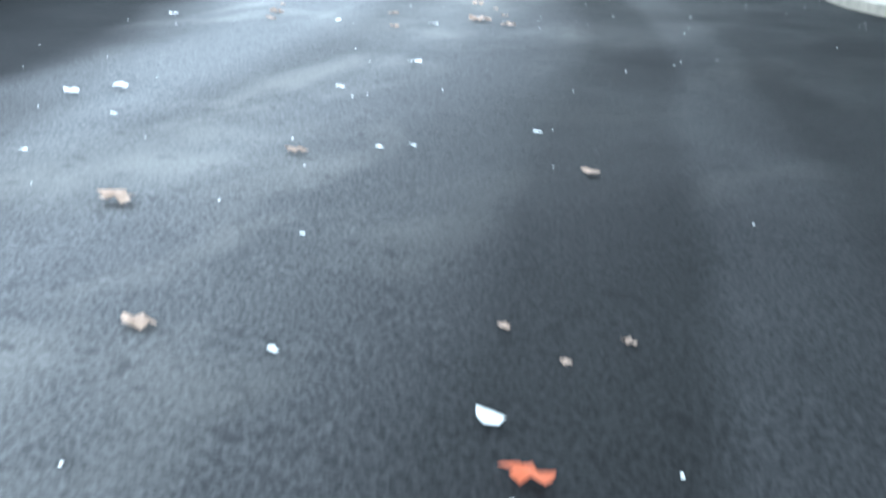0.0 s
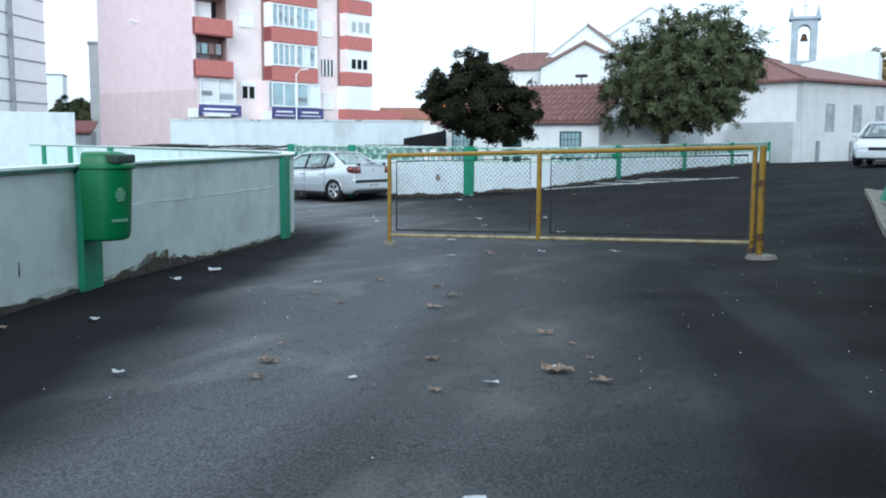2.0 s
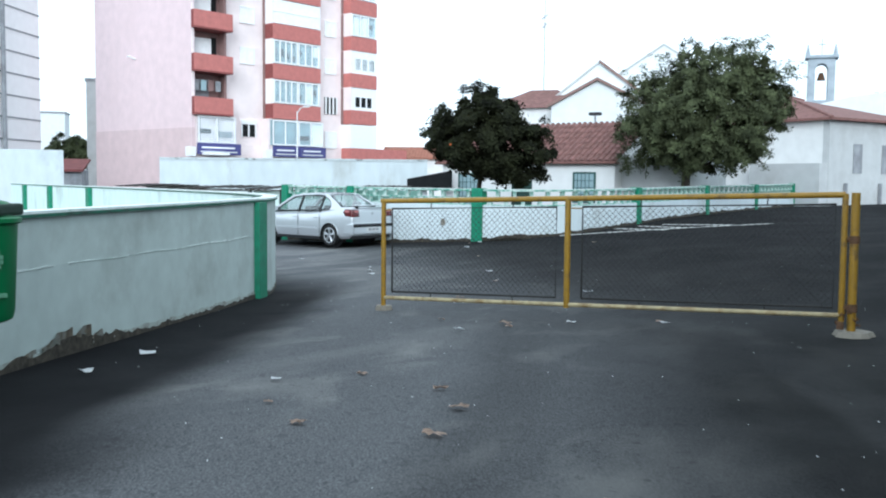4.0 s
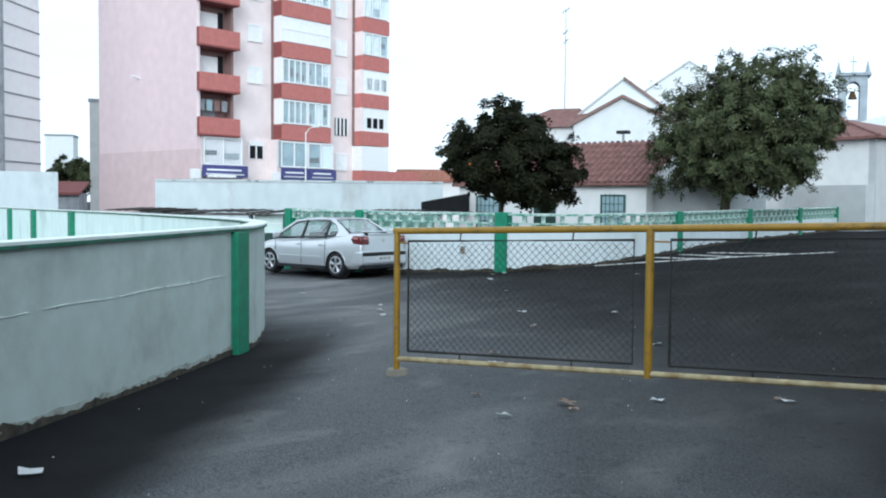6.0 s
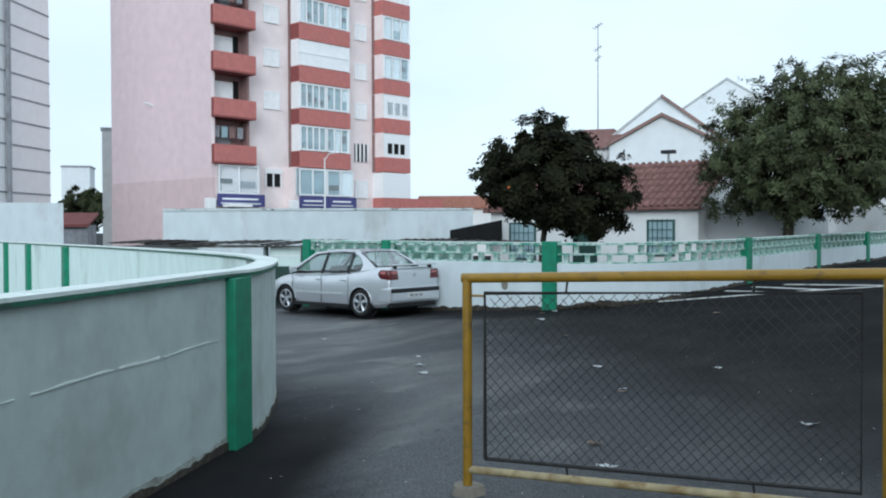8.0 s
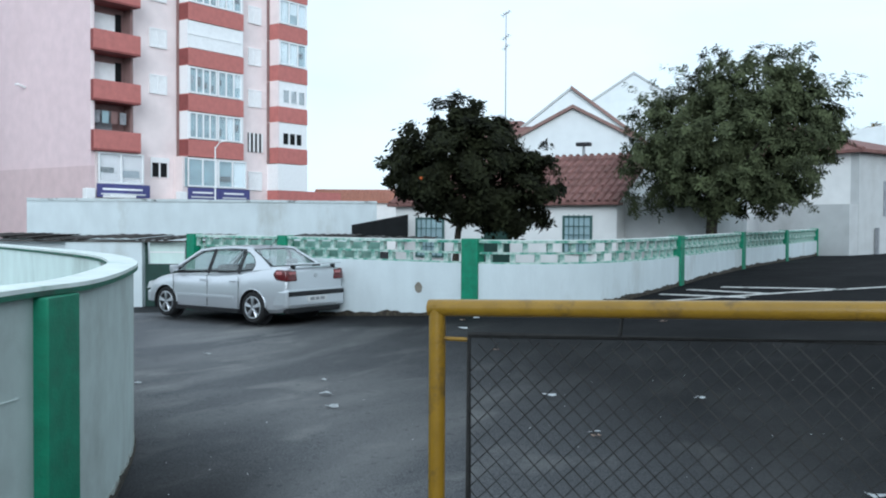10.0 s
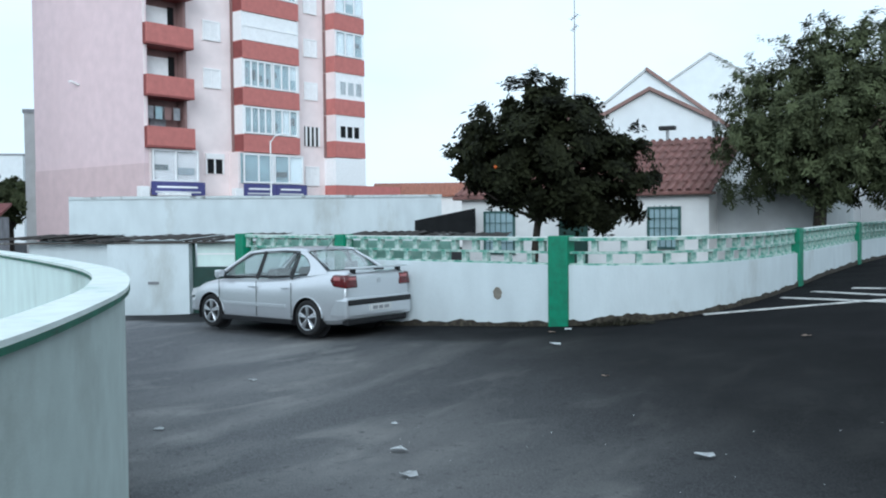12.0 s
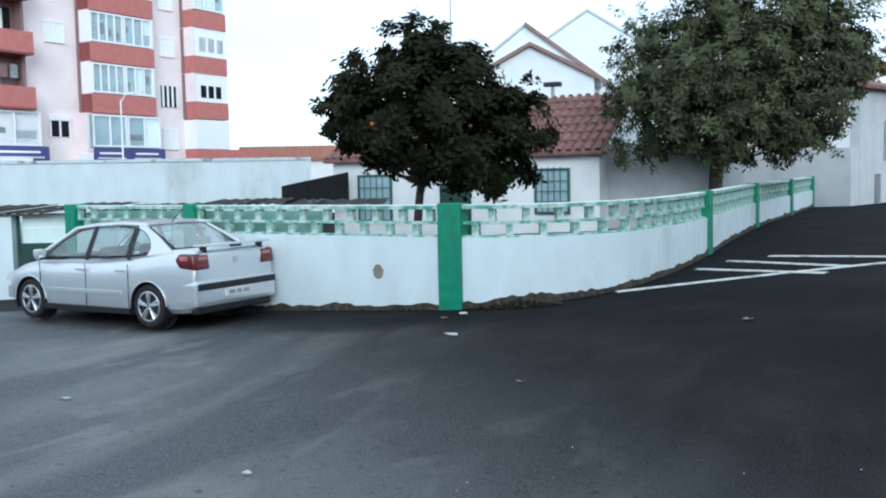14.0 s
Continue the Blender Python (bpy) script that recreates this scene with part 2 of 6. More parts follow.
M_BIN_DARK = shader("dark_inside", (0.01, 0.03, 0.018), 0.7, 0.2, 8, 0.05, 60)
M_PALE = shader("pale_sticker", (0.10, 0.24, 0.15), 0.6, 0.15, 30, 0.05, 60)
M_YELLOW = shader("yellow_paint", (0.27, 0.155, 0.012), 0.33, 0.12, 14, 0.12, 90, second=(0.11, 0.07, 0.025), second_at=(0.52, 0.68), second_scale=9)
M_YELLOW_WORN = shader("worn_pale_yellow", (0.36, 0.30, 0.17), 0.55, 0.25, 12, 0.15, 90, second=(0.18, 0.11, 0.03), second_at=(0.48, 0.66), second_scale=7)
M_WIRE = shader("dark_wire", (0.03, 0.029, 0.028), 0.6, 0.3, 30, 0.1, 100, metal=0.4)
M_RUST = shader("rusty_iron", (0.09, 0.045, 0.02), 0.8, 0.35, 20, 0.3, 90)
M_CONC = shader("concrete", (0.22, 0.20, 0.165), 0.9, 0.18, 8, 0.4, 60, second=(0.15, 0.135, 0.11), second_scale=3)
M_LINE = shader("road_paint", (0.62, 0.62, 0.60), 0.8, 0.12, 12, 0.2, 80, second=(0.18, 0.18, 0.18), second_at=(0.52, 0.66), second_scale=6)
M_PAPER = shader("paper", (0.75, 0.77, 0.78), 0.8, 0.06, 20, 0.1, 60, island=0.15)
M_LEAF_DRY = shader("dry_leaf", (0.40, 0.30, 0.235), 0.8, 0.3, 30, 0.2, 80, island=0.35)
M_LEAF_RED = shader("red_leaf", (0.45, 0.12, 0.05), 0.8, 0.3, 30, 0.2, 80)
M_PINK = shader("pink_render", (0.80, 0.635, 0.65), 0.9, 0.05, 1.5, 0.12, 25, second=(0.75, 0.59, 0.60), second_at=(0.5, 0.75), second_scale=0.25)
M_PINK_LOW = shader("faded_pink_render", (0.70, 0.54, 0.545), 0.9, 0.06, 1.5, 0.12, 25)
M_PINK_LT = shader("pale_pink_render", (0.88, 0.77, 0.755), 0.9, 0.05, 1.5, 0.12, 25)
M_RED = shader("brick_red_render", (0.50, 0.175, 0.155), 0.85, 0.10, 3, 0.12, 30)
# darker copies of the block's renders, shade of recesses and turned-away sides painted in
M_RED_SHADE = shader("shaded_red_render", (0.25, 0.07, 0.065), 0.85, 0.12, 3, 0.12, 30)
M_SHADE = shader("recess_shade", (0.25, 0.155, 0.145), 0.9, 0.08, 2, 0.1, 25)
M_FRAME = shader("white_frame", (0.90, 0.90, 0.90), 0.5, 0.04, 8, 0.03, 60)
M_ROOM = shader("room_behind_glass", (0.34, 0.46, 0.50), 0.8, 0.2, 1.5, 0.0, 20)
M_SHUT = shader("white_shutter", (0.92, 0.92, 0.92), 0.6, 0.05, 4, 0.05, 40)
M_BLUE = shader("blue_sign", (0.07, 0.07, 0.22), 0.5, 0.12, 4, 0.03, 40)
M_WHITE = shader("white_render", (0.80, 0.80, 0.79), 0.9, 0.05, 2, 0.15, 30, second=(0.62, 0.62, 0.60), second_at=(0.55, 0.85), second_scale=0.7)
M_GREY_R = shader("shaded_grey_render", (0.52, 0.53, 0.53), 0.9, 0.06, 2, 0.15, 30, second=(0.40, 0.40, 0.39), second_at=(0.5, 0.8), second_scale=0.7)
M_TILE = shader("clay_tile", (0.20, 0.098, 0.086), 0.85, 0.25, 5, 0.3, 30, second=(0.15, 0.075, 0.06), second_at=(0.5, 0.75), second_scale=1.5, island=0.25)
M_TILE_OR = shader("orange_tile", (0.42, 0.18, 0.12), 0.85, 0.2, 5, 0.3, 30, island=0.25)
M_TRIM = shader("brown_trim", (0.24, 0.15, 0.13), 0.8, 0.15, 5, 0.1, 40)
M_STONE = shader("grey_stone", (0.30, 0.31, 0.33), 0.9, 0.2, 3, 0.3, 20, second=(0.2, 0.2, 0.21), second_scale=1)
M_SHEET = shader("rusty_sheet", (0.075, 0.065, 0.058), 0.8, 0.3, 3, 0.2, 20, second=(0.40, 0.41, 0.40), second_at=(0.58, 0.64), second_scale=0.8)
M_DARK = shader("dark_opening", (0.016, 0.017, 0.018), 0.9, 0.2, 3, 0.0, 20, spec=0.1)
M_DKGREEN = shader("dark_green_paint", (0.012, 0.045, 0.035), 0.6, 0.2, 5, 0.1, 40)
M_TEAL = shader("teal_paint", (0.045, 0.11, 0.10), 0.6, 0.2, 6, 0.1, 40)
M_BARK = shader("bark", (0.034, 0.027, 0.021), 0.95, 0.4, 14, 0.7, 30, stretch=(1, 1, 0.3))
M_LEAF_A = shader("dark_glossy_leaf", (0.014, 0.016, 0.007), 0.75, 0.65, 2.6, 0.0, 20, island=0.4, spec=0.12)
M_LEAF_B = shader("grey_green_leaf", (0.088, 0.103, 0.050), 0.75, 0.6, 1.8, 0.0, 20, island=0.4, spec=0.15)
M_LEAF_C = shader("autumn_leaf", (0.22, 0.16, 0.06), 0.7, 0.3, 2, 0.0, 20, island=0.5)
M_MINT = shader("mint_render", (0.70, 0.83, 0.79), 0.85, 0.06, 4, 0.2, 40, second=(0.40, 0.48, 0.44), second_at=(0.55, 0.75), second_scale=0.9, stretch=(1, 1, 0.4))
M_FRUIT = shader("orange_fruit", (0.50, 0.10, 0.01), 0.5, 0.1, 10, 0.05, 50)
M_SILVER = shader("silver_paint", (0.66, 0.68, 0.71), 0.30, 0.03, 40, 0.0, 60, metal=0.6, coat=0.3)
M_TRIMBLK = shader("black_trim", (0.012, 0.012, 0.014), 0.55, 0.15, 20, 0.05, 80)
M_TYRE = shader("tyre_rubber", (0.014, 0.014, 0.015), 0.85, 0.2, 20, 0.2, 80)
M_RIM = shader("alloy", (0.55, 0.56, 0.58), 0.3, 0.05, 20, 0.0, 80, metal=0.85)
M_LAMP_RED = shader("red_lens", (0.10, 0.006, 0.008), 0.2, 0.2, 15, 0.0, 60, coat=0.5)
M_CLEAR = shader("clear_lens", (0.6, 0.62, 0.64), 0.15, 0.05, 15, 0.0, 60, coat=0.5)
M_PLATE = shader("plate_white", (0.65, 0.66, 0.66), 0.4, 0.04, 15, 0.0, 60)
M_SEAT = shader("seat_cloth", (0.12, 0.12, 0.125), 0.9, 0.2, 20, 0.1, 80)
M_CARGLASS = thin_glass("car_glass", (0.93, 0.97, 0.965))
M_TOWER = shader("white_tower_render", (0.93, 0.93, 0.93), 0.85, 0.03, 2, 0.1, 20)
M_LENS_PINK = shader("pink_lens", (0.42, 0.15, 0.15), 0.2, 0.1, 15, 0.0, 60, coat=0.4)
M_FARWHITE = shader("hazy_white_render", (0.76, 0.79, 0.80), 0.9, 0.04, 2, 0.1, 30)
# tower stone lifted and blued, distance haze painted into its colour
M_STONE_HAZED = shader("hazed_tower_stone", (0.36, 0.40, 0.44), 0.9, 0.18, 2, 0.3, 20, second=(0.27, 0.30, 0.33), second_scale=1)
M_RED_ROOF = shader("faded_red_roof", (0.16, 0.05, 0.048), 0.85, 0.2, 3, 0.2, 20)
M_WINGLASS = glass("window_glass", (0.85, 0.92, 0.95))
M_METAL = shader("galvanised", (0.30, 0.31, 0.32), 0.5, 0.15, 20, 0.05, 60, metal=0.6)
M_GRASS = shader("weeds", (0.028, 0.026, 0.014), 0.9, 0.4, 8, 0.0, 20, island=0.5)
M_VAN = shader("white_paint", (0.70, 0.72, 0.74), 0.35, 0.04, 10, 0.0, 60, coat=0.4)


# ---- mesh helpers ----
def part(name, bm, material, parent=None, label="", smooth=False):
    """Links a bmesh as one mesh object under a thing or a part."""
    me = bpy.data.meshes.new(name)
    bmesh.ops.recalc_face_normals(bm, faces=bm.faces)
    bm.to_mesh(me)
    bm.free()
    if smooth:
        for p in me.polygons:
            p.use_smooth = True
        me.set_sharp_from_angle(angle=radians(38))
    me.materials.append(material)
    ob = new(name, me)
    if parent:
        ob.parent = parent
    if label:
        tagged(ob, label=label)
    return ob


def thing(name, m, label, category, group="", kind=""):
    """An Empty at the base of a thing."""
    ob = new(name)
    ob.empty_display_size = 0.2
    ob.matrix_world = m
    return tagged(ob, label, category, group, kind)


def box(bm, x0, x1, y0, y1, z0, z1, bevel=0.0):
    r = bmesh.ops.create_cube(bm, size=1)
    vs = r["verts"]
    for v in vs:
        v.co = Vector(((x0 + x1) / 2 + v.co.x * (x1 - x0), (y0 + y1) / 2 + v.co.y * (y1 - y0), (z0 + z1) / 2 + v.co.z * (z1 - z0)))
    if bevel:
        es = list({e for v in vs for e in v.link_edges})
        bmesh.ops.bevel(bm, geom=es, offset=bevel, segments=2, affect="EDGES", profile=0.6)
    return bm


def boxed(x0, x1, y0, y1, z0, z1, bevel=0.0):
    return box(bmesh.new(), x0, x1, y0, y1, z0, z1, bevel)


def tube(bm, pts, r, sides=8, r_end=None, cap=True):
    """A round bar along the points."""
    pts = [Vector(p) for p in pts]
    rings = []
    for i, p in enumerate(pts):
        d = (pts[min(i + 1, len(pts) - 1)] - pts[max(i - 1, 0)]).normalized()
        a = d.orthogonal().normalized() if abs(d.z) < 0.9 else Vector((1, 0, 0))
        a = (a - d * a.dot(d)).normalized()
        c = d.cross(a)
        rr = r if r_end is None else r + (r_end - r) * i / (len(pts) - 1)
        rings.append([bm.verts.new(p + rr * (math.cos(2 * math.pi * k / sides) * a + math.sin(2 * math.pi * k / sides) * c)) for k in range(sides)])
    for q, s in zip(rings, rings[1:]):
        best = min(range(sides), key=lambda o: (q[0].co - s[o].co).length)
        for k in range(sides):
            bm.faces.new((q[k], q[(k + 1) % sides], s[(k + 1 + best) % sides], s[(k + best) % sides]))
    if cap:
        bm.faces.new(rings[0][::-1])
        bm.faces.new(rings[-1])
    return bm


def ribbon(bm, line, half, z0, z1):
    """A wall of even thickness along a line of (x, y); z0 and z1 are functions or numbers."""
    f0 = z0 if callable(z0) else (lambda x, y: z0)
    f1 = z1 if callable(z1) else (lambda x, y: z1)
    line = [Vector(p).to_2d() for p in line]
    rows = []
    for i, p in enumerate(line):
        d = (line[min(i + 1, len(line) - 1)] - line[max(i - 1, 0)]).normalized()
        nrm = Vector((-d.y, d.x)) * half
        a, b = p + nrm, p - nrm
        lo, hi = f0(p.x, p.y), f1(p.x, p.y)
        rows.append([bm.verts.new((a.x, a.y, lo)), bm.verts.new((b.x, b.y, lo)), bm.verts.new((b.x, b.y, hi)), bm.verts.new((a.x, a.y, hi))])
    for q, s in zip(rows, rows[1:]):
        for k in range(4):
            bm.faces.new((q[k], q[(k + 1) % 4], s[(k + 1) % 4], s[k]))
    bm.faces.new(rows[0][::-1])
    bm.faces.new(rows[-1])
    return bm


def prism(bm, outline, a, b, axis="y"):
    """An outline in the plane across the axis, pushed from a to b."""
    def at(u, v, w):
        return {"y": (u, w, v), "x": (w, u, v), "z": (u, v, w)}[axis]
    q = [bm.verts.new(at(u, v, a)) for u, v in outline]
    s = [bm.verts.new(at(u, v, b)) for u, v in outline]
    bm.faces.new(q)
    bm.faces.new(s[::-1])
    for k in range(len(q)):
        bm.faces.new((q[k], s[k], s[(k + 1) % len(q)], q[(k + 1) % len(q)]))
    return bm


def spline(pts, steps=8):
    """A smooth line through the points."""
    pts = [Vector(p) for p in pts]
    out = []
    for i in range(len(pts) - 1):
        p0, p1, p2, p3 = pts[max(i - 1, 0)], pts[i], pts[i + 1], pts[min(i + 2, len(pts) - 1)]
        for k in range(steps):
            t = k / steps
            out.append(0.5 * (2 * p1 + (p2 - p0) * t + (2 * p0 - 5 * p1 + 4 * p2 - p3) * t * t + (3 * p1 - p0 - 3 * p2 + p3) * t ** 3))
    out.append(pts[-1])
    return out


def soft(u, w):
    return w * math.log1p(math.exp(min(40.0, u / w)))


def ground_z(x, y):
    """The height of the ground: falls gently to the gate, then climbs along the fence."""
    u = 0.6 * x + 0.8 * y
    far = max(0.0, math.hypot(x + 3, y - 15) - 45)
    z = -0.03 * (-0.578 * x + 0.816 * (y - 13)) + 0.10 * soft(u - 14.3, 0.7) - 0.06 * soft(u - 22, 2.0) - 0.04 * soft(u - 40, 3)
    if far > 0:
        z = z / (1 + far / 30)
    z += 0.14 * min(1.0, max(0.0, (-x - 8.6) / 3.0)) * max(0.0, 1 - abs(y - 26.0) / 5.0)
    return max(-1.6, min(2.0, z))


ROAD_LINES = [((-2.66, 26.14), (2.1, 28.25)), ((-1.78, 27.89), (-0.15, 26.85)), ((-1.38, 28.67), (0.15, 27.42)), ((-0.80, 29.05), (1.2, 28.0))]


# ---- ground ----
def build_ground():
    xs = sorted(set([-1500, -700, -350, -200, -130, -90, -60, -45] + [-34 + 0.8 * i for i in range(66)] + [22, 28, 36, 50, 80, 140, 260, 600, 1500]))
    ys = sorted(set([-1200, -500, -200, -90, -50, -30, -18, -10] + [-6 + 0.8 * i for i in range(80)] + [62, 68, 76, 90, 110, 150, 230, 420, 900, 2000]))
    verts, faces = [], []
    for y in ys:
        for x in xs:
            verts.append((x, y, ground_z(x, y) + 0.012 * noise.noise(Vector((x * 0.35, y * 0.35, 0)))))
    w = len(xs)
    for j in range(len(ys) - 1):
        for i in range(w - 1):
            a = j * w + i
            faces.append((a, a + 1, a + w + 1, a + w))
    me = bpy.data.meshes.new("ground")
    me.from_pydata(verts, [], faces)
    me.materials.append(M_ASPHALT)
    for p in me.polygons:
        p.use_smooth = True
    return tagged(new("ground", me), "worn dark grey asphalt with dusty pale sweeps and darker patches", "ground", kind="structure")


build_ground()

# white hatching on the uphill road
def road_line(a, b, w):
    bm = bmesh.new()
    a, b = Vector(a), Vector(b)
    n = 10
    side = (b - a).orthogonal().normalized() * w / 2
    rows = []
    for i in range(n + 1):
        p = a.lerp(b, i / n)
        rows.append([bm.verts.new((q.x, q.y, ground_z(q.x, q.y) + h)) for q, h in ((p + side, 0.005), (p + side, 0.018), (p - side, 0.018), (p - side, 0.005))])
    for q, s in zip(rows, rows[1:]):
        for k in range(3):
            bm.faces.new((q[k], q[k + 1], s[k + 1], s[k]))
    ob = part("road_marking", bm, M_LINE)
    return tagged(ob, "worn white painted line on dark asphalt", "road marking", "white hatching beside the fence", "structure")


for a, b in ROAD_LINES:
    road_line(a, b, 0.10)

# ---- the low curved wall along the drive ----
WALL_LINE = spline([(3.6, 0.0), (1.75, 4.0), (0.0, 7.9), (-0.85, 10.2), (-1.4, 11.7), (-2.0, 13.2), (-2.25, 13.9), (-2.97, 14.99), (-3.73, 15.94), (-4.9, 17.05), (-6.5, 18.15), (-9.0, 19.68), (-12.0, 21.4), (-15.2, 23.1), (-19.3, 25.3), (-25.0, 28.4)], 6)
T_WALL = 1.16


def offset_line(line, d):
    out = []
    for i, p in enumerate(line):
        t = (line[min(i + 1, len(line) - 1)] - line[max(i - 1, 0)]).normalized()
        out.append(Vector((p.x + t.y * d, p.y - t.x * d)))
    return out


curved_wall = tagged(new("wall_drive"), "low curving pale rendered wall with green cap, stained at the foot", "wall", kind="structure")
core = offset_line(WALL_LINE, -0.075)
part("wall_body", ribbon(bmesh.new(), core, 0.075, lambda x, y: ground_z(x, y) - 0.3, T_WALL), M_WALL, curved_wall)
part("cap_edge", ribbon(bmesh.new(), core, 0.105, T_WALL + 0.003, T_WALL + 0.026), M_GREEN_CAP, curved_wall, "green painted cap edge")
part("cap_top", ribbon(bmesh.new(), core, 0.104, T_WALL + 0.0265, T_WALL + 0.047), M_CAPTOP, curved_wall, "pale worn cap top")


def pilaster(p, d, wide, z1):
    a = Vector(p)
    d = Vector(d).normalized()
    m = Matrix.Translation((a.x, a.y, 0)) @ Matrix.Rotation(math.atan2(d.y, d.x), 4, "Z")
    bm = boxed(-wide / 2, wide / 2, -0.05, 0.03, ground_z(a.x, a.y) - 0.2, z1, 0.008)
    bm.transform(m)
    return part("pilaster", bm, M_GREEN, curved_wall, "green painted pilaster")


pilaster((-2.09, 13.50), (-0.36, 0.93), 0.34, T_WALL - 0.002)
pilaster((0.10, 7.66), (-0.43, 0.90), 0.42, T_WALL - 0.002)
pilaster((2.55, 2.28), (-0.43, 0.90), 0.36, T_WALL - 0.002)
for px, py in ((-15.1, 23.15), (-19.2, 25.35), (-22.6, 27.2)):
    bm = boxed(-0.16, 0.16, 0.05, 0.36, -0.8, T_WALL - 0.002, 0.01)
    bm.transform(Matrix.Translation((px, py, 0)) @ Matrix.Rotation(radians(151.5), 4, "Z"))
    part("pilaster", bm, M_GREEN, curved_wall, "green painted pilaster")
# the inner face: a paler skin with its brighter light put into the colour
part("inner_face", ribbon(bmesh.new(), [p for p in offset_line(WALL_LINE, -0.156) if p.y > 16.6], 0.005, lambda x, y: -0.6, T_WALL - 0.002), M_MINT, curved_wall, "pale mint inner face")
# a long plaster seam and the mossy foot
face_line = spline([(p.x, p.y) for p in offset_line(WALL_LINE, 0.0)], 4)
for y0, y1, th in ((7.95, 8.9, 0.009), (8.95, 10.0, 0.004), (10.1, 11.0, 0.004), (11.0, 11.8, 0.008), (11.8, 12.35, 0.014), (12.35, 13.2, 0.006)):
    bm = bmesh.new()
    ribbon(bm, [p for p in face_line if y0 < p.y < y1], 0.006, lambda x, y: 0.80 - 0.012 * (y - 8) + 0.006 * math.sin(y * 5), lambda x, y: 0.80 + th - 0.012 * (y - 8) + 0.006 * math.sin(y * 5) + 0.004 * math.sin(y * 19))
    part("plaster_seam", bm, M_CAPTOP, curved_wall, "raised pale plaster seam")
# damp marks and chipped spots on the face
rng = random.Random(14)
for k in range(7):
    yy = rng.uniform(5.0, 13.0)
    p = min(face_line, key=lambda q: abs(q.y - yy))
    bm = bmesh.new()
    r0 = rng.uniform(0.012, 0.03)
    zc = rng.uniform(0.35, 1.0)
    ring = [bm.verts.new((0, r0 * rng.uniform(0.5, 1.2) * math.cos(a), r0 * rng.uniform(0.6, 2.0) * math.sin(a))) for a in [2 * math.pi * j / 9 for j in range(9)]]
    bm.faces.new(ring)
    bmesh.ops.solidify(bm, geom=bm.faces[:], thickness=0.006)
    bm.transform(Matrix.Translation((p.x + 0.003, p.y, zc)) @ Matrix.Rotation(radians(23), 4, "Z"))
    part("chipped_spot", bm, M_DIRT, curved_wall, "small grey chipped spot")
# splashed dirt above the foot
low_line = [p for p in face_line if 1.5 < p.y < 19]
part("dirt_splash", ribbon(bmesh.new(), low_line, 0.003, lambda x, y: ground_z(x, y) - 0.1, lambda x, y: ground_z(x, y) + 0.05 + 0.05 * abs(noise.noise(Vector((x * 1.7, y * 1.7, 5)))) + 0.04 * abs(noise.noise(Vector((x * 23, y * 23, 6))))), M_DIRT, curved_wall, "brownish dirt splashed low on the wall")
foot = [p for p in spline([(p.x, p.y) for p in offset_line(WALL_LINE, 0.004)], 6) if 1.5 < p.y < 19]
bm = bmesh.new()
ribbon(bm, foot, 0.008, lambda x, y: ground_z(x, y) - 0.1, lambda x, y: ground_z(x, y) + 0.018 + 0.05 * abs(noise.noise(Vector((x * 2.3, y * 2.3, 1)))) + 0.05 * abs(noise.noise(Vector((x * 9, y * 9, 2)))) + 0.07 * max(0, 1 - abs(y - 9.1) / 1.1) * (0.9 + 0.9 * noise.noise(Vector((x * 3, y * 3, 4)))))
part("mossy_foot", bm, M_MOSS, curved_wall, "dark mossy stain along the wall foot")


# peeled plaster beside the bin
rng = random.Random(21)
for yy, zc, r0 in ((8.55, 0.24, 0.07), (8.8, 0.27, 0.09), (9.05, 0.31, 0.12), (9.25, 0.30, 0.09), (9.5, 0.24, 0.08), (9.8, 0.20, 0.06), (8.3, 0.22, 0.05), (10.2, 0.17, 0.05)):
    p = min(face_line, key=lambda q: abs(q.y - yy))
    bm = bmesh.new()
    bm.faces.new([bm.verts.new((0, r0 * rng.uniform(1.5, 2.6) * math.cos(a), r0 * rng.uniform(0.35, 0.75) * math.sin(a))) for a in [2 * math.pi * j / 13 for j in range(13)]])
    bmesh.ops.solidify(bm, geom=bm.faces[:], thickness=0.010)
    bm.transform(Matrix.Translation((p.x + 0.004, p.y, zc - 0.055 - 0.02 * (yy - 8))) @ Matrix.Rotation(radians(23), 4, "Z"))
    part("peeled_patch", bm, M_PEEL, curved_wall, "brown peeled plaster")


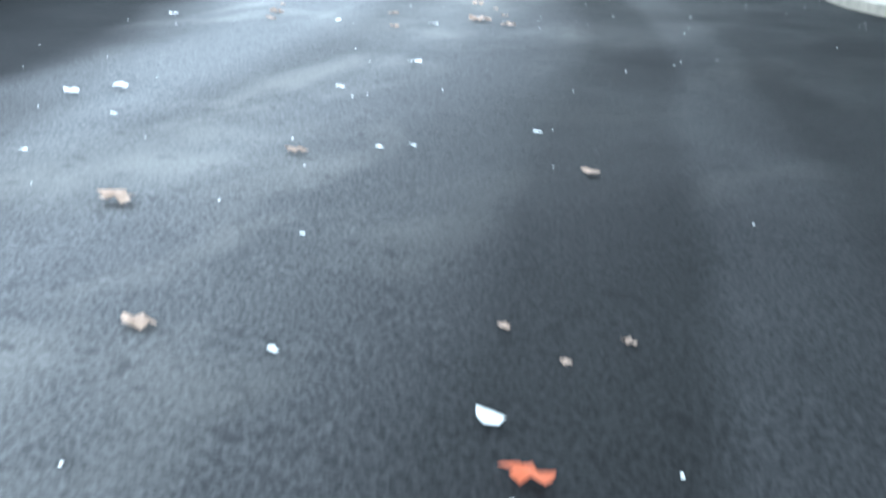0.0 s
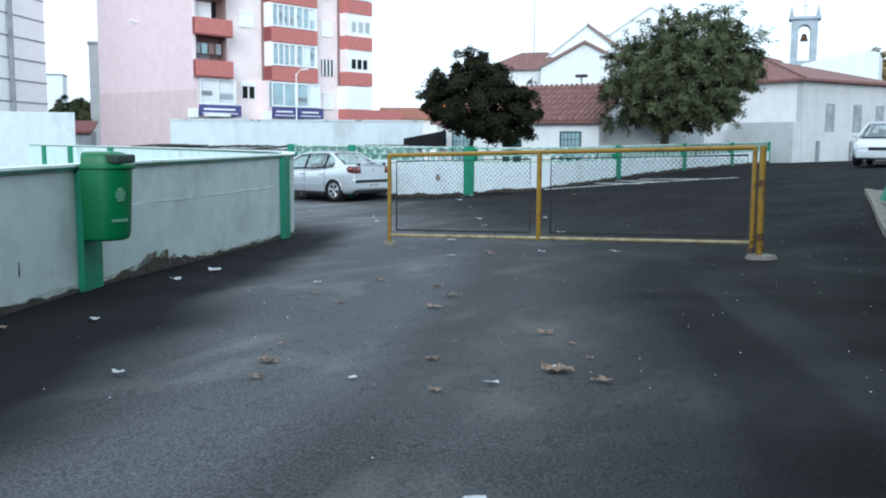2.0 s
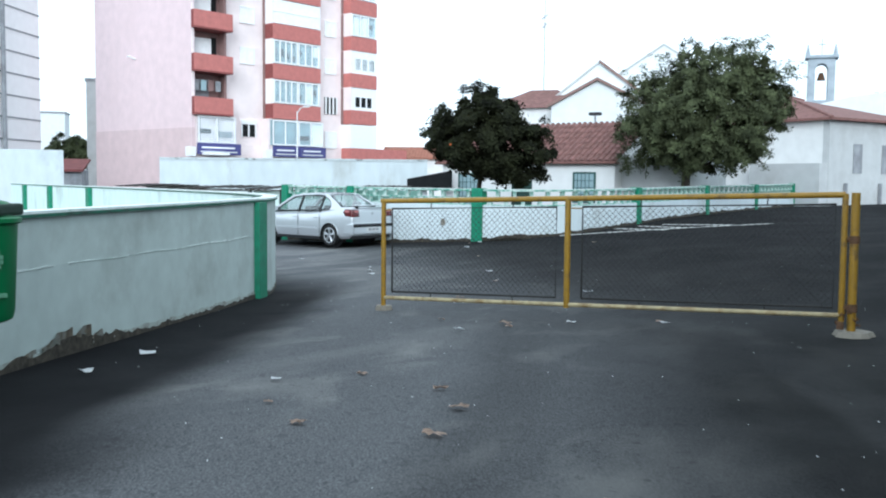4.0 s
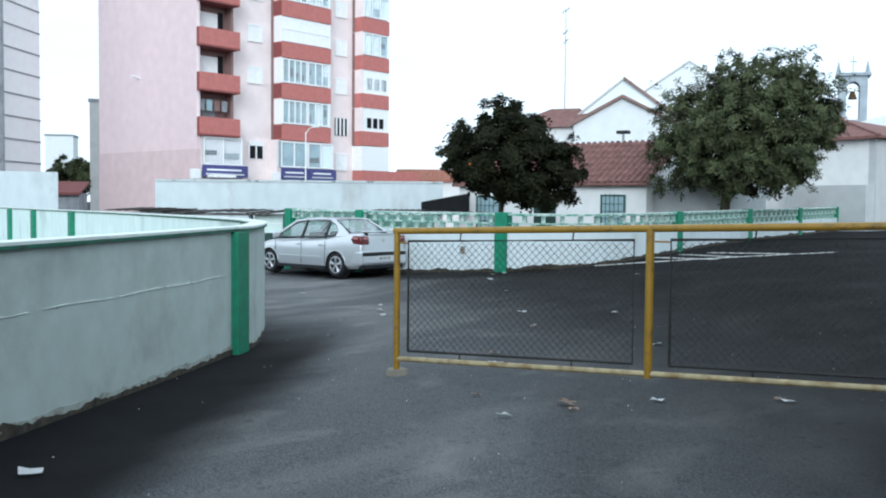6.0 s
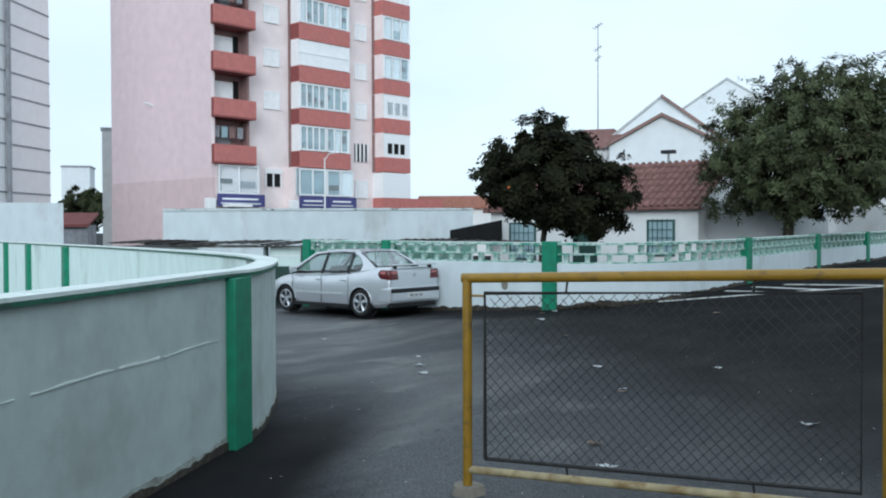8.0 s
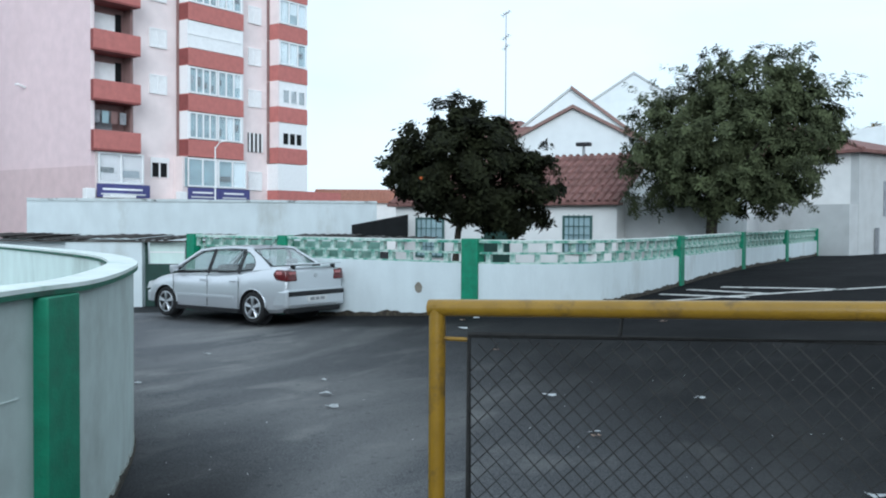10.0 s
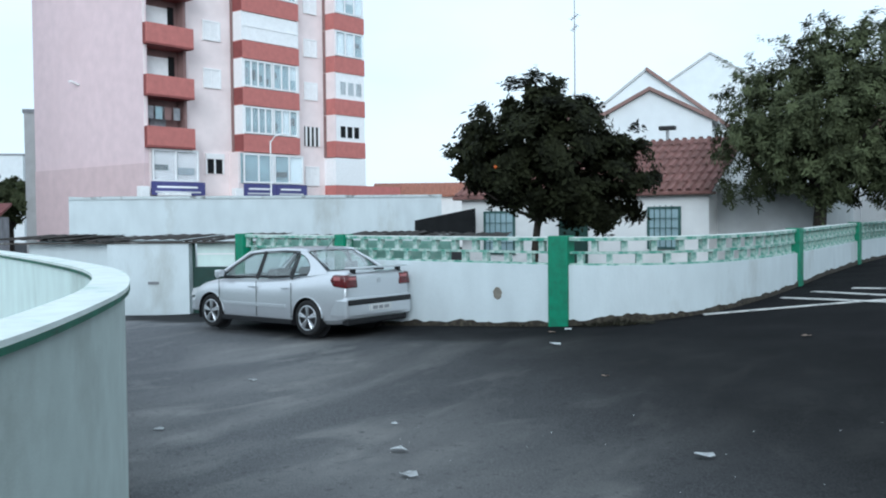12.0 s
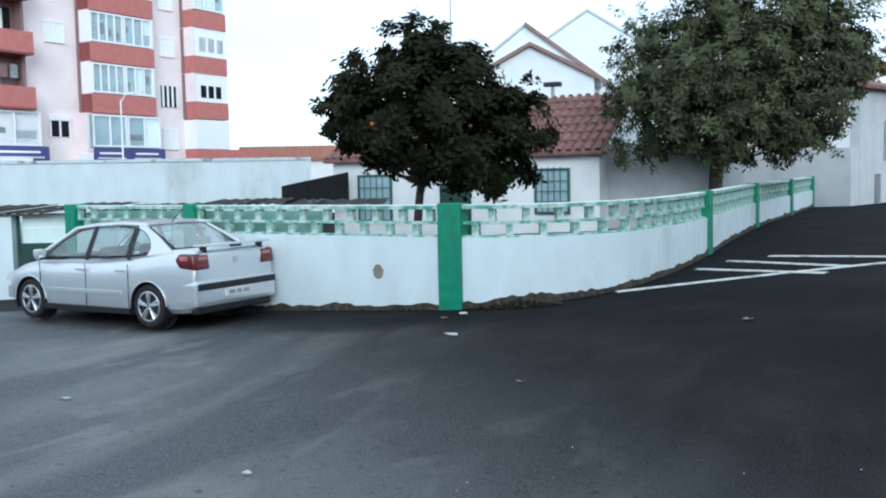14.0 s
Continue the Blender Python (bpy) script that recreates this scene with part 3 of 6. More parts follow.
# ---- litter bin ----
def litter_bin():
    m = Matrix.Translation((0.165, 7.635, 0.05)) @ Matrix.Rotation(math.atan2(0.38, 0.92), 4, "Z") @ Matrix.Diagonal((0.90, 0.93, 0.97, 1))
    t = thing("litter_bin", m, "green plastic litter bin fixed to a green pilaster", "litter bin")

    def ring(bm, z, k):
        pts = [(0.0, -0.23 * k), (0.16 * k, -0.23 * k)]
        pts += [(0.16 * k + 0.22 * k * math.sin(a), -0.23 * k * math.cos(a)) for a in [math.pi * j / 12 for j in range(1, 12)]]
        pts += [(0.16 * k, 0.23 * k), (0.0, 0.23 * k)]
        return [bm.verts.new((0.03 + x, y, z)) for x, y in pts]

    def loft(levels, close_lo=True, close_hi=True):
        bm = bmesh.new()
        rs = [ring(bm, z, k) for z, k in levels]
        for q, s in zip(rs, rs[1:]):
            for j in range(len(q)):
                bm.faces.new((q[j], q[(j + 1) % len(q)], s[(j + 1) % len(q)], s[j]))
        if close_lo:
            bm.faces.new(rs[0][::-1])
        if close_hi:
            bm.faces.new(rs[-1])
        return bm
    part("tub", loft([(0.535, 0.80), (0.55, 0.88), (0.60, 0.92), (1.16, 1.0), (1.16, 0.93), (0.64, 0.84)]), M_BIN, t, smooth=True)
    part("rim", loft([(1.15, 1.03), (1.16, 1.07), (1.185, 1.07), (1.195, 1.03), (1.195, 0.94), (1.15, 0.94)], False, False), M_BIN, t, smooth=True)
    hood = part("hood", loft([(1.185, 0.93), (1.25, 0.92), (1.285, 0.84), (1.30, 0.66)]), M_BIN, t, "green domed lid above the rim", smooth=True)
    mouth = boxed(0.12, 0.385, -0.19, 0.19, 1.20, 1.275, 0.02)
    part("mouth", mouth, M_BIN_DARK, hood, "dark opening under the lid")
    bm = bmesh.new()
    for k, (z, w) in enumerate(((0.98, 0.05), (0.95, 0.09), (0.92, 0.09), (0.89, 0.06))):
        box(bm, -0.012, 0.010, -w / 2, w / 2, z - 0.012, z + 0.012)
    bm.transform(Matrix.Translation((0.360, -0.132, 0)) @ Matrix.Rotation(radians(-35), 4, "Z"))
    part("emblem", bm, M_PALE, t, "faded pale emblem")
    bm = boxed(-0.022, 0.010, -0.075, 0.075, 0.70, 0.725)
    bm.transform(Matrix.Translation((0.350, -0.130, 0)) @ Matrix.Rotation(radians(-35), 4, "Z"))
    part("lettering_bar", bm, M_PALE, t, "pale bar of lettering")
    part("bracket", boxed(-0.04, 0.04, -0.06, 0.06, 0.78, 0.90, 0.004), M_METAL, t, "galvanised bracket")


litter_bin()


# ---- yellow gate ----
def gate():
    t = thing("drive_gate", Matrix.Translation((0.02, 13, 0.012)), "closed yellow tubular gate with two chain-link panels", "gate")
    X1, XM = 4.75, 2.16
    def top(x): return 1.205 + 0.030 * x
    def low(x): return 0.125 + 0.030 * x
    R = 0.0275
    part("top_rail", tube(bmesh.new(), [(-R, 0, top(0)), (XM, 0, top(XM)), (X1, 0, top(X1))], R, 16), M_YELLOW, t, smooth=True)
    part("bottom_rail", tube(bmesh.new(), [(0, 0, low(0)), (XM, 0, low(XM)), (X1, 0, low(X1))], R * 0.8, 12), M_YELLOW_WORN, t, "worn pale bottom rail", smooth=True)
    part("end_post", tube(bmesh.new(), [(0, 0, ground_z(0, 13) - 0.1), (0, 0, top(0) + R * 0.4)], R * 0.985, 16), M_YELLOW, t, smooth=True)
    part("middle_post", tube(bmesh.new(), [(XM, 0, low(XM) - 0.03), (XM, 0, top(XM))], R * 1.15, 12), M_YELLOW, t, smooth=True)
    part("inner_post", tube(bmesh.new(), [(X1, 0, low(X1) - 0.06), (X1, 0, top(X1) + 0.01)], R, 12), M_YELLOW, t, smooth=True)
    hp = part("hinge_post", tube(bmesh.new(), [(X1 + 0.085, 0.0, ground_z(X1, 13) - 0.1), (X1 + 0.085, 0.0, top(X1) + 0.02)], 0.038, 14), M_YELLOW, t, smooth=True)
    for z in (0.34, 0.95):
        part("hinge", tube(bmesh.new(), [(X1, 0, z), (X1 + 0.085, 0, z)], 0.022, 8), M_RUST, hp, "rusty hinge")
        part("hinge_collar", tube(bmesh.new(), [(X1 + 0.085, 0, z - 0.035), (X1 + 0.085, 0, z + 0.035)], 0.046, 12), M_RUST, hp)
    for k in range(9):
        bm = bmesh.new()
        a = 2 * math.pi * k / 9
        c = Vector((X1 + 0.055 + 0.085 * math.cos(a), 0.07 * math.sin(a), 0.25 - 0.06 * math.cos(a * 2)))
        tube(bm, [c + 0.02 * Vector((math.cos(b + a), math.sin(b + a), 0.6 * math.sin(b * 2))) for b in [math.pi * j / 4 for j in range(9)]], 0.006, 5, cap=False)
        part("chain_link", bm, M_RUST, t, "rusty chain link")
    part("padlock", boxed(X1 - 0.03, X1 + 0.03, -0.09, -0.06, 0.15, 0.22, 0.006), M_RUST, t, "rusty padlock")
    for x, s in ((0, 0.10), (X1 + 0.11, 0.17)):
        z = ground_z(x, 13)
        bm = bmesh.new()
        bmesh.ops.create_cone(bm, cap_ends=True, segments=14, radius1=s, radius2=s * 0.85, depth=0.05)
        for v in bm.verts:
            v.co = Vector((v.co.x * (1 + 0.12 * math.sin(v.co.y * 40)) + x, v.co.y, v.co.z + z + 0.012))
        part("footing", bm, M_CONC, t, "pale concrete footing")
    for x0, x1 in ((0.0, XM - 0.045), (XM + 0.045, X1)):
        a, b = x0 + 0.11, x1 - 0.075
        ta, tb, la, lb = top(a) - 0.085, top(b) - 0.085, low(a) + 0.07, low(b) + 0.07
        fr = part("mesh_frame", tube(bmesh.new(), [(a, 0, la), (a, 0, ta), (b, 0, tb), (b, 0, lb), (a, 0, la)], 0.012, 6), M_WIRE, t, "dark iron rod frame")
        bm = bmesh.new()
        h = 0.062
        n0 = int((la - tb - (b - a)) / h) - 2
        n1 = int((tb - la + (b - a)) / h) + 4
        for s in (1, -1):
            for k in range(n0, n1):
                # a wire z = zc + s * (x - mid), kept within the frame
                pts = []
                c0 = la + k * h if s > 0 else la + k * h + 0
                for j in range(60):
                    x = a + (b - a) * j / 59
                    z = c0 + s * (x - (a if s > 0 else a)) - (0 if s > 0 else 0)
                    lo, hi = la + (lb - la) * j / 59, ta + (tb - ta) * j / 59
                    if lo <= z <= hi:
                        pts.append((x, 0.004 * s + 0.02 * math.sin(x * 2.3) * math.sin((z - lo) * 3), z))
                if len(pts) > 2:
                    tube(bm, [pts[0], pts[len(pts) // 2], pts[-1]], 0.0023, 3, cap=False)
        part("chain_link_mesh", bm, M_WIRE, fr, "grey chain-link wire mesh")
        n = 2
        for j in range(n):
            x = a + (b - a) * (j + 0.5) / n
            part("hanger", tube(bmesh.new(), [(x, 0, top(x) - 0.085), (x + 0.01, 0, top(x))], 0.006, 5), M_WIRE, t)
            part("hanger", tube(bmesh.new(), [(x, 0, low(x) + 0.07), (x + 0.01, 0, low(x))], 0.006, 5), M_WIRE, t)
        for z in (top(a) - 0.10, ):
            part("hanger", tube(bmesh.new(), [(a - 0.12, 0, z), (a, 0, z)], 0.007, 5), M_YELLOW, t)


gate()


# ---- far white wall with the green balustrade ----
FENCE_Y = spline([(-11.94, 27.55), (-9.1, 26.75), (-6.9, 26.15), (-4.62, 25.62), (-3.6, 25.72), (-2.75, 26.4), (-2.2, 27.7), (-1.79, 29.9), (-1.07, 35.6), (-0.23, 40.2), (0.55, 44.9)], 8)


def top_z(x, y):
    """The rail's height along the fence."""
    return 1.24 + 0.0105 * max(0, y - 25.6) + 0.010 * max(0, -x - 9) * 0


fence = tagged(new("wall_garden"), "white rendered garden wall with green pillars and pierced balustrade", "wall", kind="structure")
part("wall_body", ribbon(bmesh.new(), FENCE_Y, 0.09, lambda x, y: ground_z(x, y) - 0.3, lambda x, y: top_z(x, y) - 0.40), M_WALL_FAR, fence)
part("mossy_foot", ribbon(bmesh.new(), spline([(p.x, p.y) for p in offset_line(FENCE_Y, 0.095)], 4), 0.008, lambda x, y: ground_z(x, y) - 0.1, lambda x, y: ground_z(x, y) + 0.05 + 0.07 * abs(noise.noise(Vector((x * 2.1, y * 2.1, 7)))) + 0.05 * abs(noise.noise(Vector((x * 9, y * 9, 3)))) + 0.05 * max(0, 1 - abs(x + 3.7) / 0.6)), M_MOSS, fence, "dark mossy stain along the wall foot")
part("top_rail", ribbon(bmesh.new(), FENCE_Y, 0.075, lambda x, y: top_z(x, y) - 0.045, lambda x, y: top_z(x, y)), M_GREEN_LT, fence, "green rail with worn white top")
part("rail_top", ribbon(bmesh.new(), FENCE_Y, 0.07, lambda x, y: top_z(x, y) + 0.001, lambda x, y: top_z(x, y) + 0.012), M_CAPTOP, fence)
part("middle_rail", ribbon(bmesh.new(), FENCE_Y, 0.05, lambda x, y: top_z(x, y) - 0.235, lambda x, y: top_z(x, y) - 0.200), M_GREEN_LT, fence, "green rail")
part("bottom_rail", ribbon(bmesh.new(), FENCE_Y, 0.06, lambda x, y: top_z(x, y) - 0.40, lambda x, y: top_z(x, y) - 0.375), M_GREEN_LT, fence)
# staggered blocks between the rails
lengths = [0.0]
for p, q in zip(FENCE_Y, FENCE_Y[1:]):
    lengths.append(lengths[-1] + (q - p).length)


def along(s):
    for i in range(len(lengths) - 1):
        if lengths[i + 1] >= s:
            k = (s - lengths[i]) / (lengths[i + 1] - lengths[i])
            return FENCE_Y[i].lerp(FENCE_Y[i + 1], k), (FENCE_Y[i + 1] - FENCE_Y[i]).normalized()
    return FENCE_Y[-1], (FENCE_Y[-1] - FENCE_Y[-2]).normalized()


M_BLOCK = shader("worn_green_block", (0.14, 0.33, 0.26), 0.7, 0.2, 9, 0.15, 60, second=(0.5, 0.58, 0.54), second_at=(0.40, 0.55), second_scale=5)


def block_mesh():
    bm = boxed(-0.045, 0.045, -0.05, 0.05, 0, 0.157, 0.004)
    me = bpy.data.meshes.new("block")
    bm.to_mesh(me)
    bm.free()
    me.materials.append(M_BLOCK)
    return me


BLOCK = block_mesh()
s = 0.12
k = 0
while s < lengths[-1] - 0.1:
    for row, shift in ((0, 0.0), (1, 0.21)):
        p, d = along(min(s + shift, lengths[-1]))
        ob = new("block", BLOCK)
        ob.parent = fence
        ob.matrix_basis = Matrix.Translation((p.x, p.y, top_z(p.x, p.y) - (0.20 if row == 0 else 0.39))) @ Matrix.Rotation(math.atan2(d.y, d.x), 4, "Z")
    s += 0.42
for x, y, w in ((-11.94, 27.55, 0.26), (-9.1, 26.75, 0.24), (-4.62, 25.62, 0.32), (-1.79, 29.9, 0.28), (-1.07, 35.6, 0.28), (-0.23, 40.2, 0.28), (0.55, 44.9, 0.28)):
    i = min(range(len(FENCE_Y)), key=lambda j: (FENCE_Y[j] - Vector((x, y))).length)
    d = (FENCE_Y[min(i + 1, len(FENCE_Y) - 1)] - FENCE_Y[max(i - 1, 0)]).normalized()
    bm = boxed(-w / 2, w / 2, -0.13, 0.12, ground_z(x, y) - 0.2, top_z(x, y) + 0.03, 0.012)
    bm.transform(Matrix.Translation((x, y, 0)) @ Matrix.Rotation(math.atan2(d.y, d.x), 4, "Z"))
    part("pillar", bm, M_GREEN, fence, "green painted pillar")
screen_line = [p for p in offset_line(FENCE_Y, -0.30) if p.x < -6.6]
screen = part("screen", ribbon(bmesh.new(), screen_line, 0.012, -0.5, 1.17), M_SCREEN, fence, "pale green screen behind the balustrade")
# a bare round patch of fallen plaster
bm = bmesh.new()
bmesh.ops.create_cone(bm, cap_ends=True, segments=18, radius1=0.10, radius2=0.09, depth=0.012)
for v in bm.verts:
    v.co.x *= 0.85 * (1 + 0.12 * math.sin(7 * math.atan2(v.co.y, v.co.x)))
at_patch = min(offset_line(FENCE_Y, 0.094), key=lambda p: abs(p.x + 5.64))
bm.transform(Matrix.Translation((at_patch.x, at_patch.y, 0.38)) @ Matrix.Rotation(radians(-14), 4, "Z") @ Matrix.Rotation(radians(90), 4, "X"))
part("plaster_patch", bm, M_CONC, fence, "grey bare patch in the plaster")


# ---- green sloping buttresses beyond the gate ----
def buttress(p, slope_x, high, deep, name_label):
    m = Matrix.Translation((p[0], p[1], 0)) @ Matrix.Rotation(radians(14), 4, "Z")
    t = thing("buttress", m, name_label, "wall", "sloping green walls", "structure")
    z = ground_z(p[0], p[1])
    part("face", prism(bmesh.new(), [(0.0, z + 0.1), (4.5, z + 0.1), (4.5, z + high), (slope_x, z + high)], 0, deep), M_GREEN, t)
    part("plinth", prism(bmesh.new(), [(-0.12, z - 0.3), (4.6, z - 0.3), (4.6, z + 0.1), (-0.08, z + 0.1)], -0.5, deep + 0.1), M_CONC, t, "bare concrete plinth")


buttress((5.95, 18.9), 1.75, 4.4, 0.35, "tall sloping green painted wall on a concrete plinth")
buttress((6.42, 15.5), 1.9, 4.4, 0.35, "tall sloping green painted wall on a concrete plinth")
kerb_line = spline([(5.6, 21.5), (5.8, 19.4), (5.9, 18.2), (6.18, 15.1), (6.72, 12.0), (7.04, 9.95), (7.55, 8.8), (8.6, 7.5), (10.5, 6.0), (13.5, 4.6)], 6)
kerb = part("kerb", ribbon(bmesh.new(), kerb_line, 0.07, lambda x, y: ground_z(x, y) - 0.2, lambda x, y: ground_z(x, y) + 0.09), M_CONC)
apron = bmesh.new()
rows = [[apron.verts.new((p.x + dx, p.y, ground_z(p.x, p.y) + h)) for dx, h in ((0.03, -0.1), (0.03, 0.07), (7.0, 0.07), (7.0, -0.1))] for p in kerb_line]
for q, s in zip(rows, rows[1:]):
    for k in range(3):
        apron.faces.new((q[k], q[k + 1], s[k + 1], s[k]))
tagged(part("pavement", apron, M_CONC), "dusty bare concrete apron behind the kerb", "pavement", kind="structure")
tagged(kerb, "worn concrete kerb below the green sloping walls", "kerb", kind="structure")


# unseen wall behind the sloping walls, added to keep light off the right side
shade_wall = tagged(new("wall_unseen_shade"), "tall plain wall out of view, added to shade the right side", "wall", kind="structure")
part("wall_body", ribbon(bmesh.new(), [(13.5, -16.0), (12.2, -2.0), (11.0, 10.0), (10.3, 19.0), (10.0, 27.0)], 0.2, -0.5, 7.6), M_GREY_R, shade_wall)


# ---- cars ----
def sheet(bm, pts, th):
    """A flat plate of some thickness, centred on its outline."""
    pts = [Vector(p) for p in pts]
    nrm = Vector((0, 0, 0))
    for a, b in zip(pts, pts[1:] + pts[:1]):
        nrm += a.cross(b)
    nrm = nrm.normalized() * th / 2
    q = [bm.verts.new(p + nrm) for p in pts]
    s2 = [bm.verts.new(p - nrm) for p in pts]
    bm.faces.new(q)
    bm.faces.new(s2[::-1])
    for k in range(len(pts)):
        bm.faces.new((s2[k], s2[(k + 1) % len(pts)], q[(k + 1) % len(pts)], q[k]))
    return bm


def car(name, m, paint, label, scale=1.0, blank=False):
    """A four-door saloon: forward is +x, left is +y, wheels on z = 0."""
    t = thing(name, m @ Matrix.Scale(scale, 4), label, "car")
    # stations: x, belt z, roof z, half width at belt, half width at roof
    lower = [(-2.07, 0.36, 0.93, 0.72), (-2.03, 0.27, 1.035, 0.775), (-1.85, 0.22, 1.06, 0.79), (-1.50, 0.20, 1.055, 0.815), (-1.0, 0.19, 0.975, 0.82), (-0.4, 0.19, 0.91, 0.82), (0.3, 0.19, 0.89, 0.82), (0.9, 0.19, 0.88, 0.82), (1.25, 0.20, 0.845, 0.81), (1.55, 0.22, 0.78, 0.78), (1.80, 0.25, 0.69, 0.71), (1.93, 0.30, 0.60, 0.62)]

    def section(bm, x, z0, z1, w):
        prof = [(0.86, 0.0), (0.955, 0.08), (0.985, 0.22), (1.0, 0.42), (0.998, 0.60), (0.985, 0.74), (0.955, 0.87), (0.915, 0.945), (0.86, 0.985), (0.76, 1.0)]
        pts = [(w * k, z0 + (z1 - z0) * v) for k, v in prof]
        return [bm.verts.new((x, y, z)) for y, z in pts] + [bm.verts.new((x, -y, z)) for y, z in pts[::-1]]

    bm = bmesh.new()
    fine = []
    sp = spline([Vector((a, b, c)) for a, b, c, d in lower], 4)
    sw = spline([Vector((a, d, 0)) for a, b, c, d in lower], 4)
    rings = [section(bm, p.x, p.y, p.z, q.y) for p, q in zip(sp, sw)]
    for q, s2 in zip(rings, rings[1:]):
        for k in range(len(q)):
            bm.faces.new((q[k], q[(k + 1) % len(q)], s2[(k + 1) % len(q)], s2[k]))
    bm.faces.new(rings[0][::-1])
    bm.faces.new(rings[-1])
    # wheel openings cut with dark wells
    body = part("body", bm, paint, t, smooth=True)
    cut = bmesh.new()
    for x in (-1.22, 1.23):
        for sgn in (1, -1):
            r = bmesh.ops.create_cone(cut, cap_ends=True, segments=32, radius1=0.345, radius2=0.345, depth=0.5)
            bmesh.ops.transform(cut, verts=r["verts"], matrix=Matrix.Translation((x, sgn * 0.82, 0.29)) @ Matrix.Rotation(radians(90), 4, "X"))
    cutter = part("cutter", cut, M_TRIMBLK)
    keep_m = t.matrix_world.copy()
    t.matrix_world = Matrix.Identity(4)
    mod = body.modifiers.new("arches", "BOOLEAN")
    mod.operation, mod.object, mod.solver = "DIFFERENCE", cutter, "EXACT"
    bpy.context.view_layer.update()
    cut_mesh = bpy.data.meshes.new_from_object(body.evaluated_get(bpy.context.evaluated_depsgraph_get()))
    body.modifiers.remove(mod)
    cut_mesh.set_sharp_from_angle(angle=radians(32))
    body.data = cut_mesh
    bpy.data.objects.remove(cutter)
    t.matrix_world = keep_m
    # greenhouse: roof with pillars
    roof = [(-1.56, 1.06, 0.62), (-0.98, 1.385, 0.56), (-0.50, 1.435, 0.575), (0.05, 1.415, 0.575), (0.42, 1.335, 0.57), (1.12, 0.90, 0.66)]
    bm = bmesh.new()
    rs = []
    for p in spline([Vector(r) for r in roof], 5):
        w = p.z
        zz = p.y
        rs.append([bm.verts.new((p.x, w * k, zz - d)) for k, d in ((1.0, 0.045), (0.93, 0.012), (0.6, 0.0), (0, -0.006), (-0.6, 0.0), (-0.93, 0.012), (-1.0, 0.045))])
    i0, i1 = 5, len(rs) - 6
    for q, s2 in zip(rs[i0:i1], rs[i0 + 1:i1 + 1]):
        for k in range(6):
            bm.faces.new((q[k], q[k + 1], s2[k + 1], s2[k]))
    for v in [v for v in bm.verts if not v.link_faces]:
        bm.verts.remove(v)
    g = bmesh.ops.solidify(bm, geom=bm.faces[:], thickness=0.03)
    part("roof", bm, paint, t, smooth=True)

    def pane(name, pts, material, th=0.012, lab=""):
        bm = bmesh.new()
        sheet(bm, pts, th)
        ob = part(name, bm, material, t, lab)
        ob.visible_shadow = False
        part("window_seal", tube(bmesh.new(), list(pts) + [pts[0]], 0.013, 5), M_TRIMBLK, ob)
        return ob

    pane("rear_window", [(-1.56, 0.60, 1.065), (-1.56, -0.60, 1.065), (-0.99, -0.53, 1.372), (-0.99, 0.53, 1.372)], M_CARGLASS)
    pane("windscreen", [(1.10, 0.64, 0.90), (1.10, -0.64, 0.90), (0.44, -0.54, 1.315), (0.44, 0.54, 1.315)], M_CARGLASS)
    for sgn in (1, -1):
        def P(x, z):
            k = max(0.0, min(1.0, (z - 0.90) / 0.46))
            return (x, sgn * (0.775 - 0.215 * k), z)
        pane("front_side_window", [P(0.95, 0.92), P(0.06, 0.935), P(0.04, 1.335), P(0.33, 1.30), P(0.62, 1.15)], M_CARGLASS)
        pane("rear_side_window", [P(-0.02, 0.94), P(-0.76, 0.965), P(-0.78, 1.335), P(-0.60, 1.36), P(-0.03, 1.355)], M_CARGLASS)
        pane("quarter_window", [P(-0.84, 0.97), P(-1.16, 1.01), P(-1.20, 1.06), P(-1.17, 1.14), P(-1.09, 1.225), P(-0.98, 1.295), P(-0.86, 1.33)], M_CARGLASS)
        part("b_pillar", tube(bmesh.new(), [P(0.02, 0.90), P(0.0, 1.36)], 0.03, 6), M_TRIMBLK, t)
        part("door_pillar", tube(bmesh.new(), [P(-0.82, 0.92), P(-0.84, 1.36)], 0.025, 6), M_TRIMBLK, t)
        part("a_pillar", tube(bmesh.new(), [P(1.10, 0.90), P(0.74, 1.12), P(0.40, 1.33)], 0.035, 6), paint, t)
        # broad rear pillar
        bm = bmesh.new()
        sheet(bm, [P(*q) for q in ((-1.18, 0.97), (-1.66, 1.02), (-1.56, 1.075), (-1.25, 1.25), (-0.99, 1.375), (-0.86, 1.375), (-0.86, 1.335), (-0.98, 1.30), (-1.10, 1.23), (-1.185, 1.14), (-1.215, 1.06))], 0.04)
        part("rear_pillar", bm, paint, t)
        part("roof_edge", tube(bmesh.new(), [P(0.40, 1.33), P(0.0, 1.375), P(-0.5, 1.40), P(-0.85, 1.39), P(-1.02, 1.37)], 0.03, 6), paint, t)
        part("belt_strip", tube(bmesh.new(), [P(1.0, 0.905), P(0, 0.925), P(-0.8, 0.955), P(-1.2, 1.0)], 0.012, 5), M_TRIMBLK, t)
        y = sgn * 0.825
        part("side_moulding", boxed(-0.72, 0.88, min(y, y - sgn * 0.02), max(y, y - sgn * 0.02) + 0.002, 0.43, 0.49, 0.006), paint, t)
        part("sill", boxed(-0.85, 0.92, min(y - sgn * 0.05, y - sgn * 0.01), max(y - sgn * 0.05, y - sgn * 0.01), 0.17, 0.25, 0.008), M_TRIMBLK, t)
